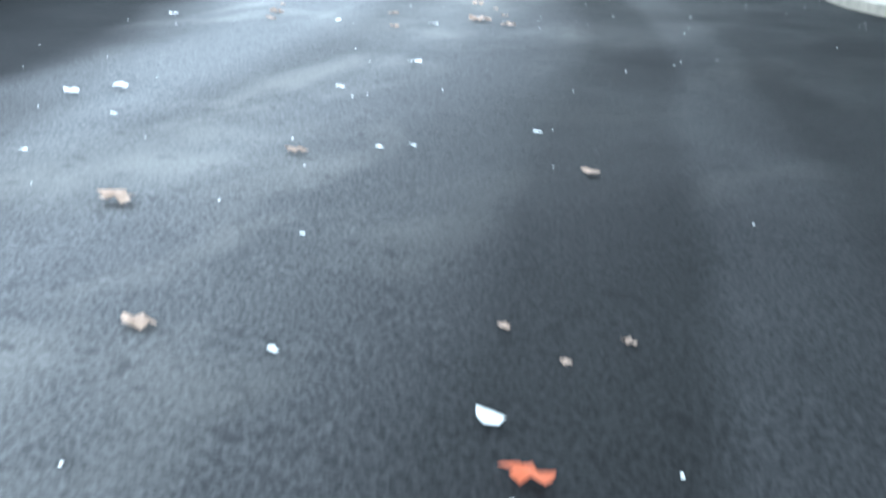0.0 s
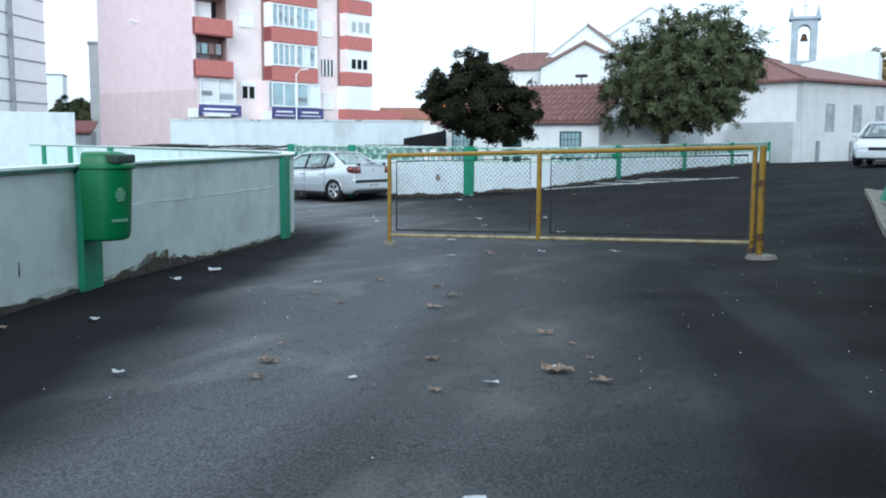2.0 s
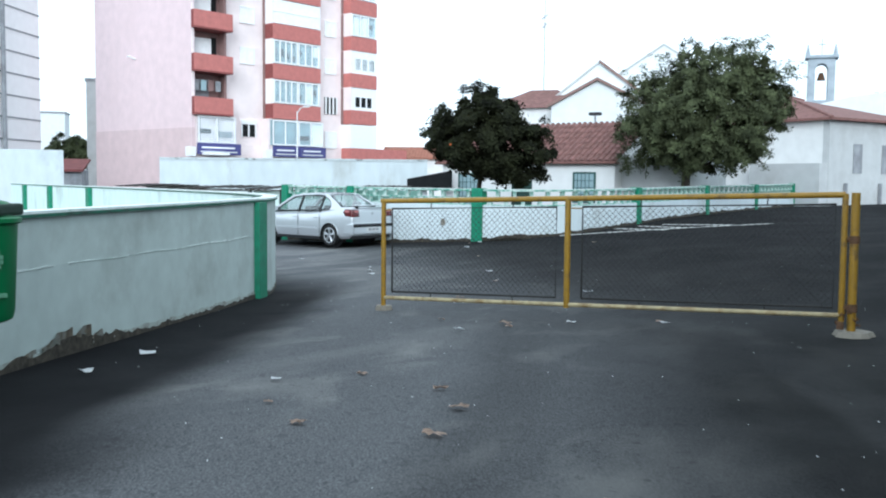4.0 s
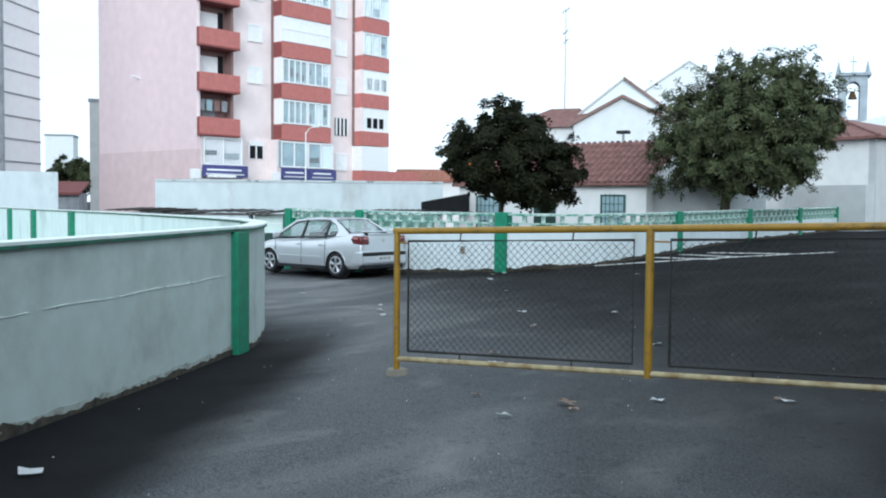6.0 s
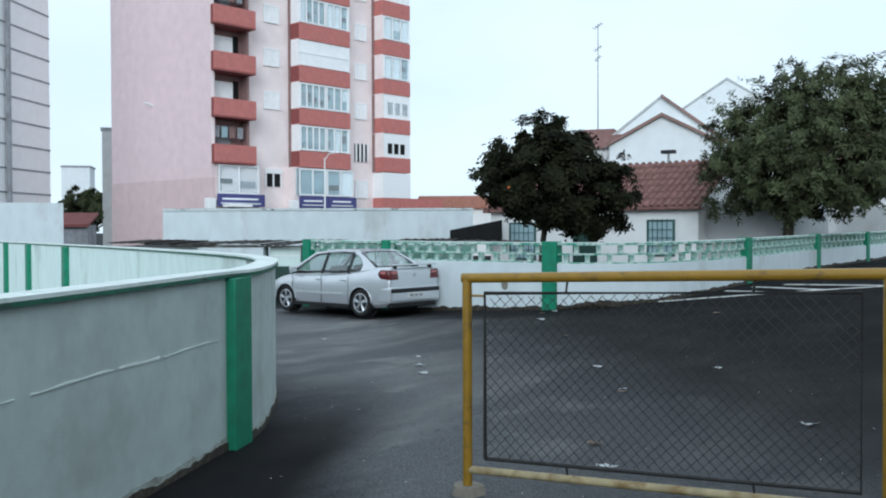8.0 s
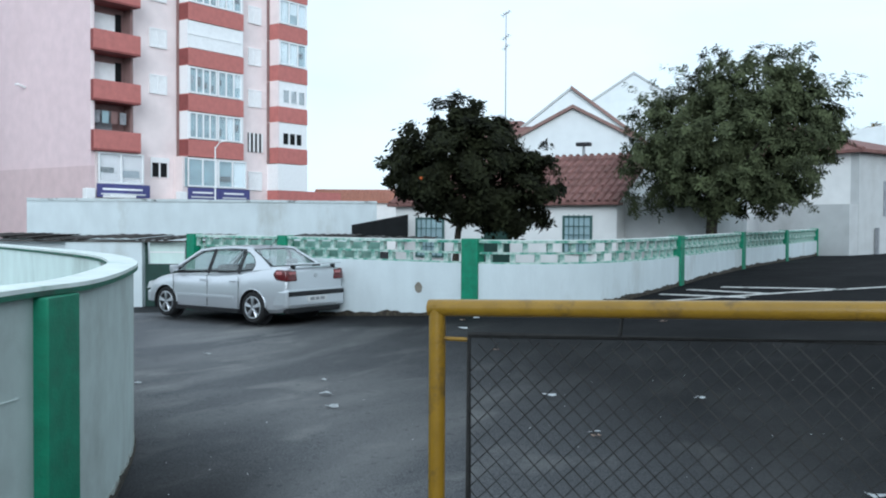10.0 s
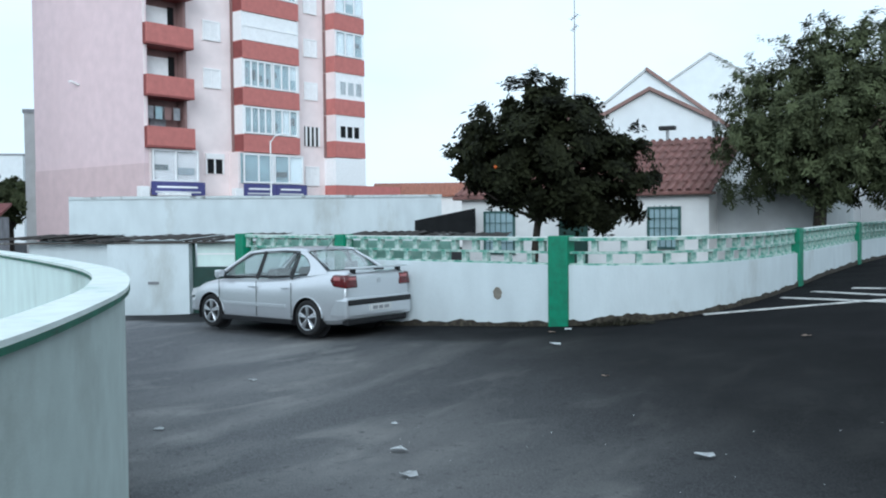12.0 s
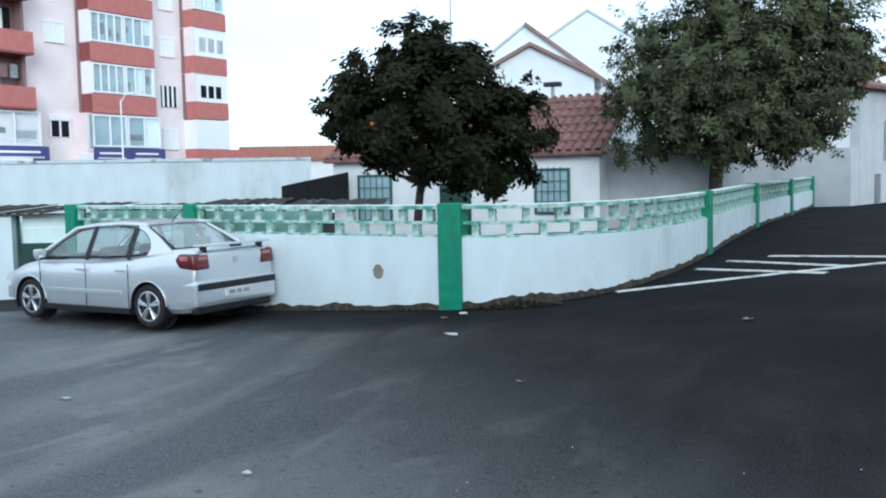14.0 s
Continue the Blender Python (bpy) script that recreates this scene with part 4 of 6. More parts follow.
        for x in (0.02, -0.80):
            part("door_handle", boxed(x, x + 0.17, min(y, y + sgn * 0.018), max(y, y + sgn * 0.018), 0.755, 0.785, 0.006), paint, t)
        for x in (0.0, 0.98, -0.86):
            part("door_gap", boxed(x - 0.0025, x + 0.0025, min(y - sgn * 0.01, y + sgn * 0.001), max(y - sgn * 0.01, y + sgn * 0.001), 0.27, 0.86), M_TRIMBLK, t)
        mir = part("wing_mirror", boxed(0.83, 0.95, min(sgn * 0.80, sgn * 0.95), max(sgn * 0.80, sgn * 0.95), 0.92, 1.04, 0.03), paint, t)
        part("mirror_arm", tube(bmesh.new(), [(0.90, sgn * 0.76, 0.92), (0.89, sgn * 0.84, 0.96)], 0.018, 6), M_TRIMBLK, mir)
        # lamps
        bm = bmesh.new()
        prism(bm, [(-2.085, 0.80), (-2.055, 1.01), (-1.80, 1.02), (-1.72, 0.93), (-1.80, 0.82)], sgn * 0.50, sgn * 0.795, "y")
        for v in bm.verts:
            if abs(v.co.y) < 0.55:
                v.co.x = min(v.co.x, -2.00) - 0.005
        bmesh.ops.bevel(bm, geom=bm.edges[:], offset=0.028, segments=3, affect="EDGES", profile=0.5)
        lamp = part("tail_light", bm, M_LAMP_RED, t, "dark red rounded rear lamp", smooth=True)
        part("reversing_lens", boxed(-2.092, -2.05, min(sgn * 0.55, sgn * 0.70), max(sgn * 0.55, sgn * 0.70), 0.925, 0.975, 0.012), M_LENS_PINK, lamp)
        part("side_lens", boxed(-1.97, -1.82, min(sgn * 0.77, sgn * 0.801), max(sgn * 0.77, sgn * 0.801), 0.925, 0.985, 0.010), M_LENS_PINK, lamp)
        bm = bmesh.new()
        prism(bm, [(1.925, 0.53), (1.86, 0.665), (1.60, 0.72), (1.64, 0.57)], sgn * 0.44, sgn * 0.71, "y")
        part("headlight", bm, M_CLEAR, t, "clear headlight")
        # wheels
        for x in (-1.22, 1.23):
            well = bmesh.new()
            bmesh.ops.create_cone(well, cap_ends=False, segments=32, radius1=0.341, radius2=0.341, depth=0.235)
            well.transform(Matrix.Translation((x, sgn * 0.695, 0.29)) @ Matrix.Rotation(radians(90), 4, "X"))
            for f in [f for f in well.faces if f.calc_center_median().z < 0.18]:
                well.faces.remove(f)
            part("wheel_arch", well, M_TRIMBLK, t)
            back = bmesh.new()
            bmesh.ops.create_cone(back, cap_ends=True, segments=28, radius1=0.34, radius2=0.34, depth=0.012)
            back.transform(Matrix.Translation((x, sgn * 0.582, 0.29)) @ Matrix.Rotation(radians(90), 4, "X"))
            part("arch_liner", back, M_TRIMBLK, t)
            arch = [(x + 0.35 * math.cos(a), sgn * 0.812, 0.29 + 0.35 * math.sin(a)) for a in [math.pi * (0.02 + 0.96 * j / 18) for j in range(19)]]
            part("arch_lip", tube(bmesh.new(), arch, 0.011, 6), paint, t)
            wheel = part("wheel", boxed(x - 0.03, x + 0.03, sgn * 0.775 - 0.02, sgn * 0.775 + 0.02, 0.26, 0.32, 0.004), M_RIM, t)
            bm = bmesh.new()
            bmesh.ops.create_cone(bm, cap_ends=False, segments=32, radius1=0.30, radius2=0.30, depth=0.17)
            es = bm.edges[:]
            tor = bmesh.new()
            rr = []
            for j in range(32):
                a = 2 * math.pi * j / 32
                rr.append([tor.verts.new((x + r * math.cos(a), sgn * (0.722 + q), 0.295 + r * math.sin(a))) for r, q in ((0.205, 0.075), (0.265, 0.088), (0.29, 0.065), (0.295, 0.0), (0.29, -0.08), (0.205, -0.08))])
            for j in range(32):
                for k2 in range(6):
                    tor.faces.new((rr[j][k2], rr[j][(k2 + 1) % 6], rr[(j + 1) % 32][(k2 + 1) % 6], rr[(j + 1) % 32][k2]))
            bm.free()
            part("tyre", tor, M_TYRE, wheel, smooth=True)
            hub = bmesh.new()
            bmesh.ops.create_cone(hub, cap_ends=True, segments=28, radius1=0.20, radius2=0.20, depth=0.03)
            hub.transform(Matrix.Translation((x, sgn * 0.766, 0.295)) @ Matrix.Rotation(radians(90), 4, "X"))
            part("rim_dish", hub, M_TRIMBLK, wheel)
            rim = bmesh.new()
            tube(rim, [(x + 0.198 * math.cos(2 * math.pi * j / 28), sgn * 0.796, 0.295 + 0.198 * math.sin(2 * math.pi * j / 28)) for j in range(29)], 0.014, 6, cap=False)
            for j in range(5):
                a = 2 * math.pi * j / 5 + 0.3
                for da in (-0.13, 0.13):
                    tube(rim, [(x + 0.03 * math.cos(a), sgn * 0.796, 0.295 + 0.03 * math.sin(a)), (x + 0.195 * math.cos(a + da), sgn * 0.796, 0.295 + 0.195 * math.sin(a + da))], 0.020, 6)
            part("rim", rim, M_RIM, wheel, "silver five-spoke alloy rim")
    part("rear_bumper_strip", boxed(-2.128, -2.02, -0.76, 0.76, 0.53, 0.62, 0.018), M_TRIMBLK, t, "black bumper strip")
    part("rear_valance", boxed(-2.06, -1.92, -0.72, 0.72, 0.21, 0.32, 0.03), M_TRIMBLK, t)
    part("rear_bumper", boxed(-2.11, -1.70, -0.79, 0.79, 0.31, 0.66, 0.06), paint, t)
    part("front_bumper", boxed(1.84, 1.985, -0.66, 0.66, 0.26, 0.50, 0.05), paint, t)
    part("front_grille", boxed(1.90, 1.965, -0.30, 0.30, 0.50, 0.60, 0.01), M_TRIMBLK, t)
    part("number_plate", boxed(-2.122, -2.09, -0.26, 0.26, 0.415, 0.52, 0.004), M_PLATE, t, "plain white plate with dark bars")
    for y0, y1 in ((-0.20, -0.08), (-0.05, 0.05), (0.08, 0.20)):
        part("plate_bar", boxed(-2.1245, -2.1221, y0, y1, 0.44, 0.495), M_STONE, t)
    part("boot_seam", boxed(-2.064, -2.05, -0.47, 0.47, 0.735, 0.745), M_TRIMBLK, t)
    bm = bmesh.new()
    bmesh.ops.create_cone(bm, cap_ends=True, segments=16, radius1=0.045, radius2=0.04, depth=0.015)
    bm.transform(Matrix.Translation((-2.074, 0, 0.90)) @ Matrix.Rotation(radians(90), 4, "Y"))
    part("badge", bm, M_RIM, t, "round plain badge")
    sp2 = part("spoiler", boxed(-2.12, -1.95, -0.68, 0.68, 1.105, 1.130, 0.010), paint, t, "boot spoiler blade")
    part("spoiler_lip", boxed(-2.10, -2.06, -0.10, 0.10, 1.075, 1.104, 0.004), M_TRIMBLK, sp2)
    for y in (0.55, -0.55):
        part("spoiler_foot", boxed(-2.05, -1.97, y - 0.03, y + 0.03, 1.02, 1.104, 0.008), M_TRIMBLK, sp2)
    part("aerial", tube(bmesh.new(), [(-0.88, 0, 1.41), (-1.12, 0, 1.60)], 0.006, 5), M_TRIMBLK, t)
    part("rear_bench", boxed(-1.35, -0.95, -0.60, 0.60, 0.45, 1.02, 0.06), M_SEAT, t)
    for y in (0.36, -0.36):
        part("front_seat", boxed(-0.25, -0.02, y - 0.22, y + 0.22, 0.45, 1.06, 0.05), M_SEAT, t)
        part("head_rest", boxed(-1.18, -1.08, y - 0.12, y + 0.12, 1.03, 1.18, 0.03), M_SEAT, t)
    part("dashboard", boxed(0.62, 1.05, -0.66, 0.66, 0.70, 0.93, 0.04), M_TRIMBLK, t)
    return t


car("saloon_car", Matrix.Translation((-9.515, 25.703, -0.29)) @ Matrix.Rotation(2.933, 4, "Z"), M_SILVER, "silver four-door saloon car parked beside a white wall", 0.967)
car("hatchback_car", Matrix.Translation((5.5, 35.8, ground_z(5.5, 35.8))) @ Matrix.Rotation(radians(-96), 4, "Z"), M_VAN, "white parked car seen from the front", 1.0)


# ---- pink apartment block ----
def apartment_block():
    base = Vector((-35.2, 49.5, 0))
    m = Matrix.Translation(base) @ Matrix(((0.237, -0.972, 0, 0), (0.972, 0.237, 0, 0), (0, 0, 1, 0), (0, 0, 0, 1)))
    t = thing("apartment_block", m, "tall pink rendered apartment block with brick-red balcony bands", "building")
    S = 0.948
    Z0, ST = 6.50, 2.645
    TOP = Z0 + 5 * ST + 1.2
    L = 16.4
    part("end_wall", boxed(-0.0, 0.25, 0.02, 11.3, 4.6, TOP), M_PINK, t)
    part("end_wall_foot", boxed(-0.02, 0.27, 0.02, 11.32, -2, 4.6), M_PINK_LOW, t, "faded lower render")
    part("front_wall", boxed(0.25, L, 1.0, 1.3, -2, TOP), M_PINK_LT, t)
    part("back_wall", boxed(0.25, L, 11.0, 11.3, -2, TOP), M_PINK_LT, t)
    part("far_wall", boxed(L - 0.25, L, 1.3, 11.0, -2, TOP), M_PINK_LT, t)
    part("roof_slab", boxed(0.0, L, 0.9, 11.3, TOP, TOP + 0.25), M_PINK_LT, t)

    rr = random.Random(11)

    def window(x0, x1, z0, z1, y, kinds="glass", mull=1):
        w = part("window", boxed(x0, x1, y - 0.03, y + 0.0, z0, z1), M_WINGLASS if kinds == "glass" else M_SHUT, t)
        if kinds == "glass":
            w.visible_shadow = False
            cells = mull + 1
            for q in range(cells):
                u0, u1 = x0 + (x1 - x0) * q / cells + 0.06, x0 + (x1 - x0) * (q + 1) / cells - 0.02
                pick = rr.random()
                if pick < 0.42:
                    part("curtain", boxed(u0, u1, y + 0.06, y + 0.08, z0 + (z1 - z0) * rr.choice((0.05, 0.05, 0.45)), z1 - 0.08), M_SHUT, w)
                if pick > 0.35:
                    c0 = z0 + (z1 - z0) * rr.uniform(0.12, 0.5)
                    part("dark_pane", boxed(u0 + 0.05, u0 + (u1 - u0) * rr.uniform(0.5, 0.95), y + 0.02, y + 0.03, c0, c0 + rr.uniform(0.25, 0.6)), rr.choice((M_DARK, M_STONE, M_ROOM)), w)
            part("room_behind", boxed(x0, x1, y + 0.15, y + 0.2, z0, z1), M_ROOM, w)
        f = bmesh.new()
        for a, b, c, d in ((x0, x1, z0, z0 + 0.09), (x0, x1, z1 - 0.09, z1)):
            box(f, a, b, y - 0.072, y - 0.031, c, d)
        for j in range(mull + 2):
            xx = x0 + (x1 - x0 - 0.10) * j / (mull + 1)
            box(f, xx, xx + 0.10, y - 0.069, y - 0.032, z0 + 0.07, z1 - 0.07)
        part("window_frame", f, M_FRAME, w)
        if kinds == "shutter":
            for j in range(6):
                zz = z0 + 0.1 + (z1 - z0 - 0.2) * j / 6
                part("slat", boxed(x0 + 0.08, x1 - 0.08, y - 0.045, y - 0.031, zz, zz + (z1 - z0 - 0.2) / 6 - 0.02), M_SHUT, w)
        return w

    for k in range(6):
        zb = Z0 + ST * k          # top of the red band at this storey
        # open balcony at the corner
        b = part("balcony", boxed(0.02, 2.88, -0.35, -0.22, zb - 1.0, zb, 0.01), M_RED, t, "brick-red balcony front")
        part("balcony_side", boxed(0.02, 0.14, -0.22, 1.0, zb - 1.0, zb), M_RED_SHADE, b)
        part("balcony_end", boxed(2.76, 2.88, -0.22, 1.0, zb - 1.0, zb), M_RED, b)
        part("balcony_floor", boxed(0.02, 2.88, -0.35, 1.0, zb - 1.1, zb - 1.0), M_RED_SHADE, b)
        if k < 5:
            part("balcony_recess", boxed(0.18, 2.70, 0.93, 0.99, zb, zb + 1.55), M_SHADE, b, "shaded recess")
            if k in (0, 3):
                part("balcony_door", boxed(0.9, 1.9, 0.88, 0.92, zb - 0.4, zb + 1.2), M_STONE, b)
                for q in range(4):
                    part("washing", boxed(0.35 + 0.55 * q, 0.75 + 0.55 * q, 0.30, 0.33, zb + 0.45, zb + 1.1, 0.01), (M_STONE, M_ROOM, M_SHADE, M_STONE)[q], b)
            else:
                part("balcony_door", boxed(0.6, 2.1, 0.88, 0.92, zb - 0.4, zb + 1.15), M_SHUT, b, "white blind in the recess")
                part("door_leaf", boxed(2.12, 2.5, 0.88, 0.92, zb - 0.4, zb + 1.25), M_DARK, b)
            part("corner_post", boxed(0.02, 0.17, 0.0, 0.98, zb, zb + 1.545), M_PINK_LT, b)
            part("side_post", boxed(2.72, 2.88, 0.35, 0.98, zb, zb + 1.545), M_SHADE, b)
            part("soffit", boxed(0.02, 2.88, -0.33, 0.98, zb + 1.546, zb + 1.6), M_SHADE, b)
        # small shuttered windows
        if k > 0:
            window(4.4, 5.6, zb - 0.15, zb + 0.95 - 0.0, 0.98, "shutter")
            window(11.85, 12.95, zb - 0.15, zb + 0.95, 0.98, "shutter")
        # middle glazed bay
        a0, a1 = 6.38, 10.62
        bay = part("bay_band", boxed(a0, a1, 0.0, 1.0, zb - 1.0, zb), M_RED, t, "brick-red band of the glazed bay")
        # cheek colours carry the shade of the bay's left side
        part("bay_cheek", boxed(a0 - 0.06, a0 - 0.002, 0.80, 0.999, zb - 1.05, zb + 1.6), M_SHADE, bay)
        part("bay_cheek_band", boxed(a0 - 0.012, a0 - 0.002, 0.0, 0.99, zb - 0.95, zb - 0.05), M_RED_SHADE, bay)
        part("bay_side", boxed(a0, a0 + 0.1, 0.05, 1.0, zb, zb + 1.645), M_FRAME, bay)
        part("bay_end", boxed(a1 - 0.1, a1, 0.05, 1.0, zb, zb + 1.645), M_FRAME, bay)
        if k == 2 or k == 5:
            part("bay_blind", boxed(a0 + 0.1, a1 - 0.1, 0.06, 0.12, zb + 0.05, zb + 1.62), M_SHUT, bay, "lowered white blinds")
            part("blind_rail", boxed(a0, a1, 0.03, 0.06, zb + 0.8, zb + 0.9), M_FRAME, bay)
        else:
            window(a0 + 0.1, a0 + 2.2, zb + 0.05, zb + 1.6, 0.1, "glass", 3)
            window(a0 + 2.25, a1 - 0.1, zb + 0.05, zb + 1.6, 0.1, "glass", 2)
            part("curtain", boxed(a0 + 0.3, a0 + 1.9, 0.35, 0.4, zb + 0.05, zb + 1.5), M_SHUT, bay)
        # end bay, glazed, lower than the roof
        if k < 5:
            e0, e1 = 13.55, 16.2
            eb = part("end_bay_band", boxed(e0, e1, 0.0, 1.0, zb - 1.0, zb), M_RED, t, "brick-red band of the end bay")
            part("end_bay_cheek", boxed(e0 - 0.06, e0 - 0.002, 0.80, 0.999, zb - 1.0, zb + 1.6), M_SHADE, eb)
            part("end_bay_side", boxed(e0, e0 + 0.1, 0.02, 1.0, zb, zb + 1.645), M_PINK_LT, eb)
            if k in (1, 4):
                part("end_bay_panel", boxed(e0 + 0.1, e1, 0.05, 0.15, zb, zb + 1.645), M_SHUT, eb, "white closed panel")
                if k == 1:
                    for j in range(3):
                        part("small_pane", boxed(e0 + 0.5 + 0.7 * j, e0 + 0.95 + 0.7 * j, 0.02, 0.05, zb + 0.3, zb + 1.1), M_WINGLASS, eb)
            elif k == 0:
                part("end_bay_panel", boxed(e0 + 0.1, e1, 0.05, 0.15, zb, zb + 1.645), M_FRAME, eb, "white closed panel")
                for j in range(3):
                    part("small_pane", boxed(e0 + 0.5 + 0.6 * j, e0 + 0.9 + 0.6 * j, 0.02, 0.05, zb + 0.25, zb + 0.95), M_DARK, eb)
            else:
                window(e0 + 0.1, e1 - 0.05, zb + 0.05, zb + 1.6, 0.06, "glass", 2)
    part("bay_roof", boxed(13.1, 16.35, -0.1, 1.0, Z0 + 5 * ST - 1.0, Z0 + 5 * ST - 0.85), M_STONE, t)
    # lowest visible floor: shop fronts and signs
    window(0.35, 3.2, 3.68, 5.35, -0.1, "glass", 1)
    part("shop_wall", boxed(0.27, 3.3, -0.02, 0.98, -2, 5.42), M_PINK_LT, t)
    window(6.25, 8.45, 3.72, 5.4, -0.06, "glass", 1)
    window(8.5, 10.75, 3.72, 5.4, -0.06, "glass", 1)
    part("shop_wall", boxed(6.1, 10.8, 0.16, 0.98, -2, 5.48), M_PINK_LT, t)
    for x0, x1 in ((0.2, 3.5), (6.15, 8.45), (8.5, 10.85)):
        sg = tagged(part("shop_sign", boxed(x0, x1, -0.30, -0.22, 2.95, 3.66, 0.01), M_BLUE, t), "blue shop sign with pale lettering bars")
        part("sign_bar", boxed(x0 + 0.3, x1 - 0.5, -0.315, -0.301, 3.33, 3.43), M_SHUT, sg)
        part("sign_bar", boxed(x0 + 0.2, x1 - 0.3, -0.315, -0.301, 3.08, 3.16), M_PLATE, sg)
    part("awning", boxed(0.5, 2.1, -1.0, -0.3, 2.9, 3.05, 0.03), M_SHUT, t, "white awning box")
    w = part("window", boxed(4.5, 5.65, 0.95, 0.99, 4.25, 5.05), M_DARK, t)
    for x in (4.45, 5.02, 5.6):
        part("window_frame", boxed(x, x + 0.1, 0.9, 0.948, 4.2, 5.1), M_FRAME, w)
    part("shutter_box", boxed(4.45, 5.7, 0.85, 0.99, 5.05, 5.35), M_FRAME, w)
    window(11.85, 13.0, 3.7, 4.9, 0.98, "shutter")
    gr = part("window", boxed(11.85, 13.05, 0.95, 0.99, 6.15, 7.35), M_DARK, t)
    for j in range(4):
        part("window_bar", boxed(11.9 + 0.35 * j, 12.03 + 0.35 * j, 0.9, 0.948, 6.15, 7.35), M_FRAME, gr)
    part("end_bay_low", boxed(13.55, 16.2, 0.0, 1.0, 3.75, 5.45), M_FRAME, t)
    part("end_bay_foot", boxed(13.55, 19.5, 0.0, 1.0, 2.7, 3.74), M_RED, t)
    for x, z in ((-0.25, 3.1), (5.75, 3.1)):
        part("air_conditioner", boxed(x - 0.25, x + 0.3, -0.35, 0.02, z - 0.3, z + 0.3, 0.04), M_FRAME, t)
    part("wall_lamp", tube(bmesh.new(), [(-0.02, 6.2, 9.2), (-0.5, 6.2, 9.35), (-0.62, 6.2, 9.3)], 0.07, 6), M_FRAME, t, "small wall lamp")


apartment_block()


# ---- white tower block ----
def tower_block():
    m = Matrix.Translation((-43.76, 45.46, 0)) @ Matrix.Rotation(radians(113), 4, "Z")
    t = thing("tower_block", m, "white tower block ruled with grey joints and a grey pipe", "building")
    part("wall", boxed(-20, 0, 0, 14, -2, 26), M_TOWER, t)
    for k in range(17):
        z = 2.3 + 1.28 * k
        part("joint", boxed(-20, 0.005, -0.03, -0.002, z, z + 0.09), M_STONE, t)
    part("drain_pipe", tube(bmesh.new(), [(-4.6, -0.2, -2), (-4.6, -0.2, 26)], 0.14, 8), M_STONE, t)


tower_block()


def simple_block(name, x, y, rot, w, d, h, z, mat, label, roof=None, category="building"):
    m = Matrix.Translation((x, y, 0)) @ Matrix.Rotation(radians(rot), 4, "Z")
    t = thing(name, m, label, category)
    part("wall", boxed(-w / 2, w / 2, -d / 2, d / 2, z, h), mat, t)
    part("parapet", boxed(-w / 2 - 0.08, w / 2 + 0.08, -d / 2 - 0.08, d / 2 + 0.08, h, h + 0.22), roof or M_STONE, t)
    return t


simple_block("grey_building", -48.1, 54.3, 42, 1.5, 3, 8.2, -2, M_GREY_R, "plain grey building beside the pink block")
simple_block("distant_building", -97.5, 93, 40, 3.4, 4, 9.7, -2, M_FARWHITE, "distant pale low block")


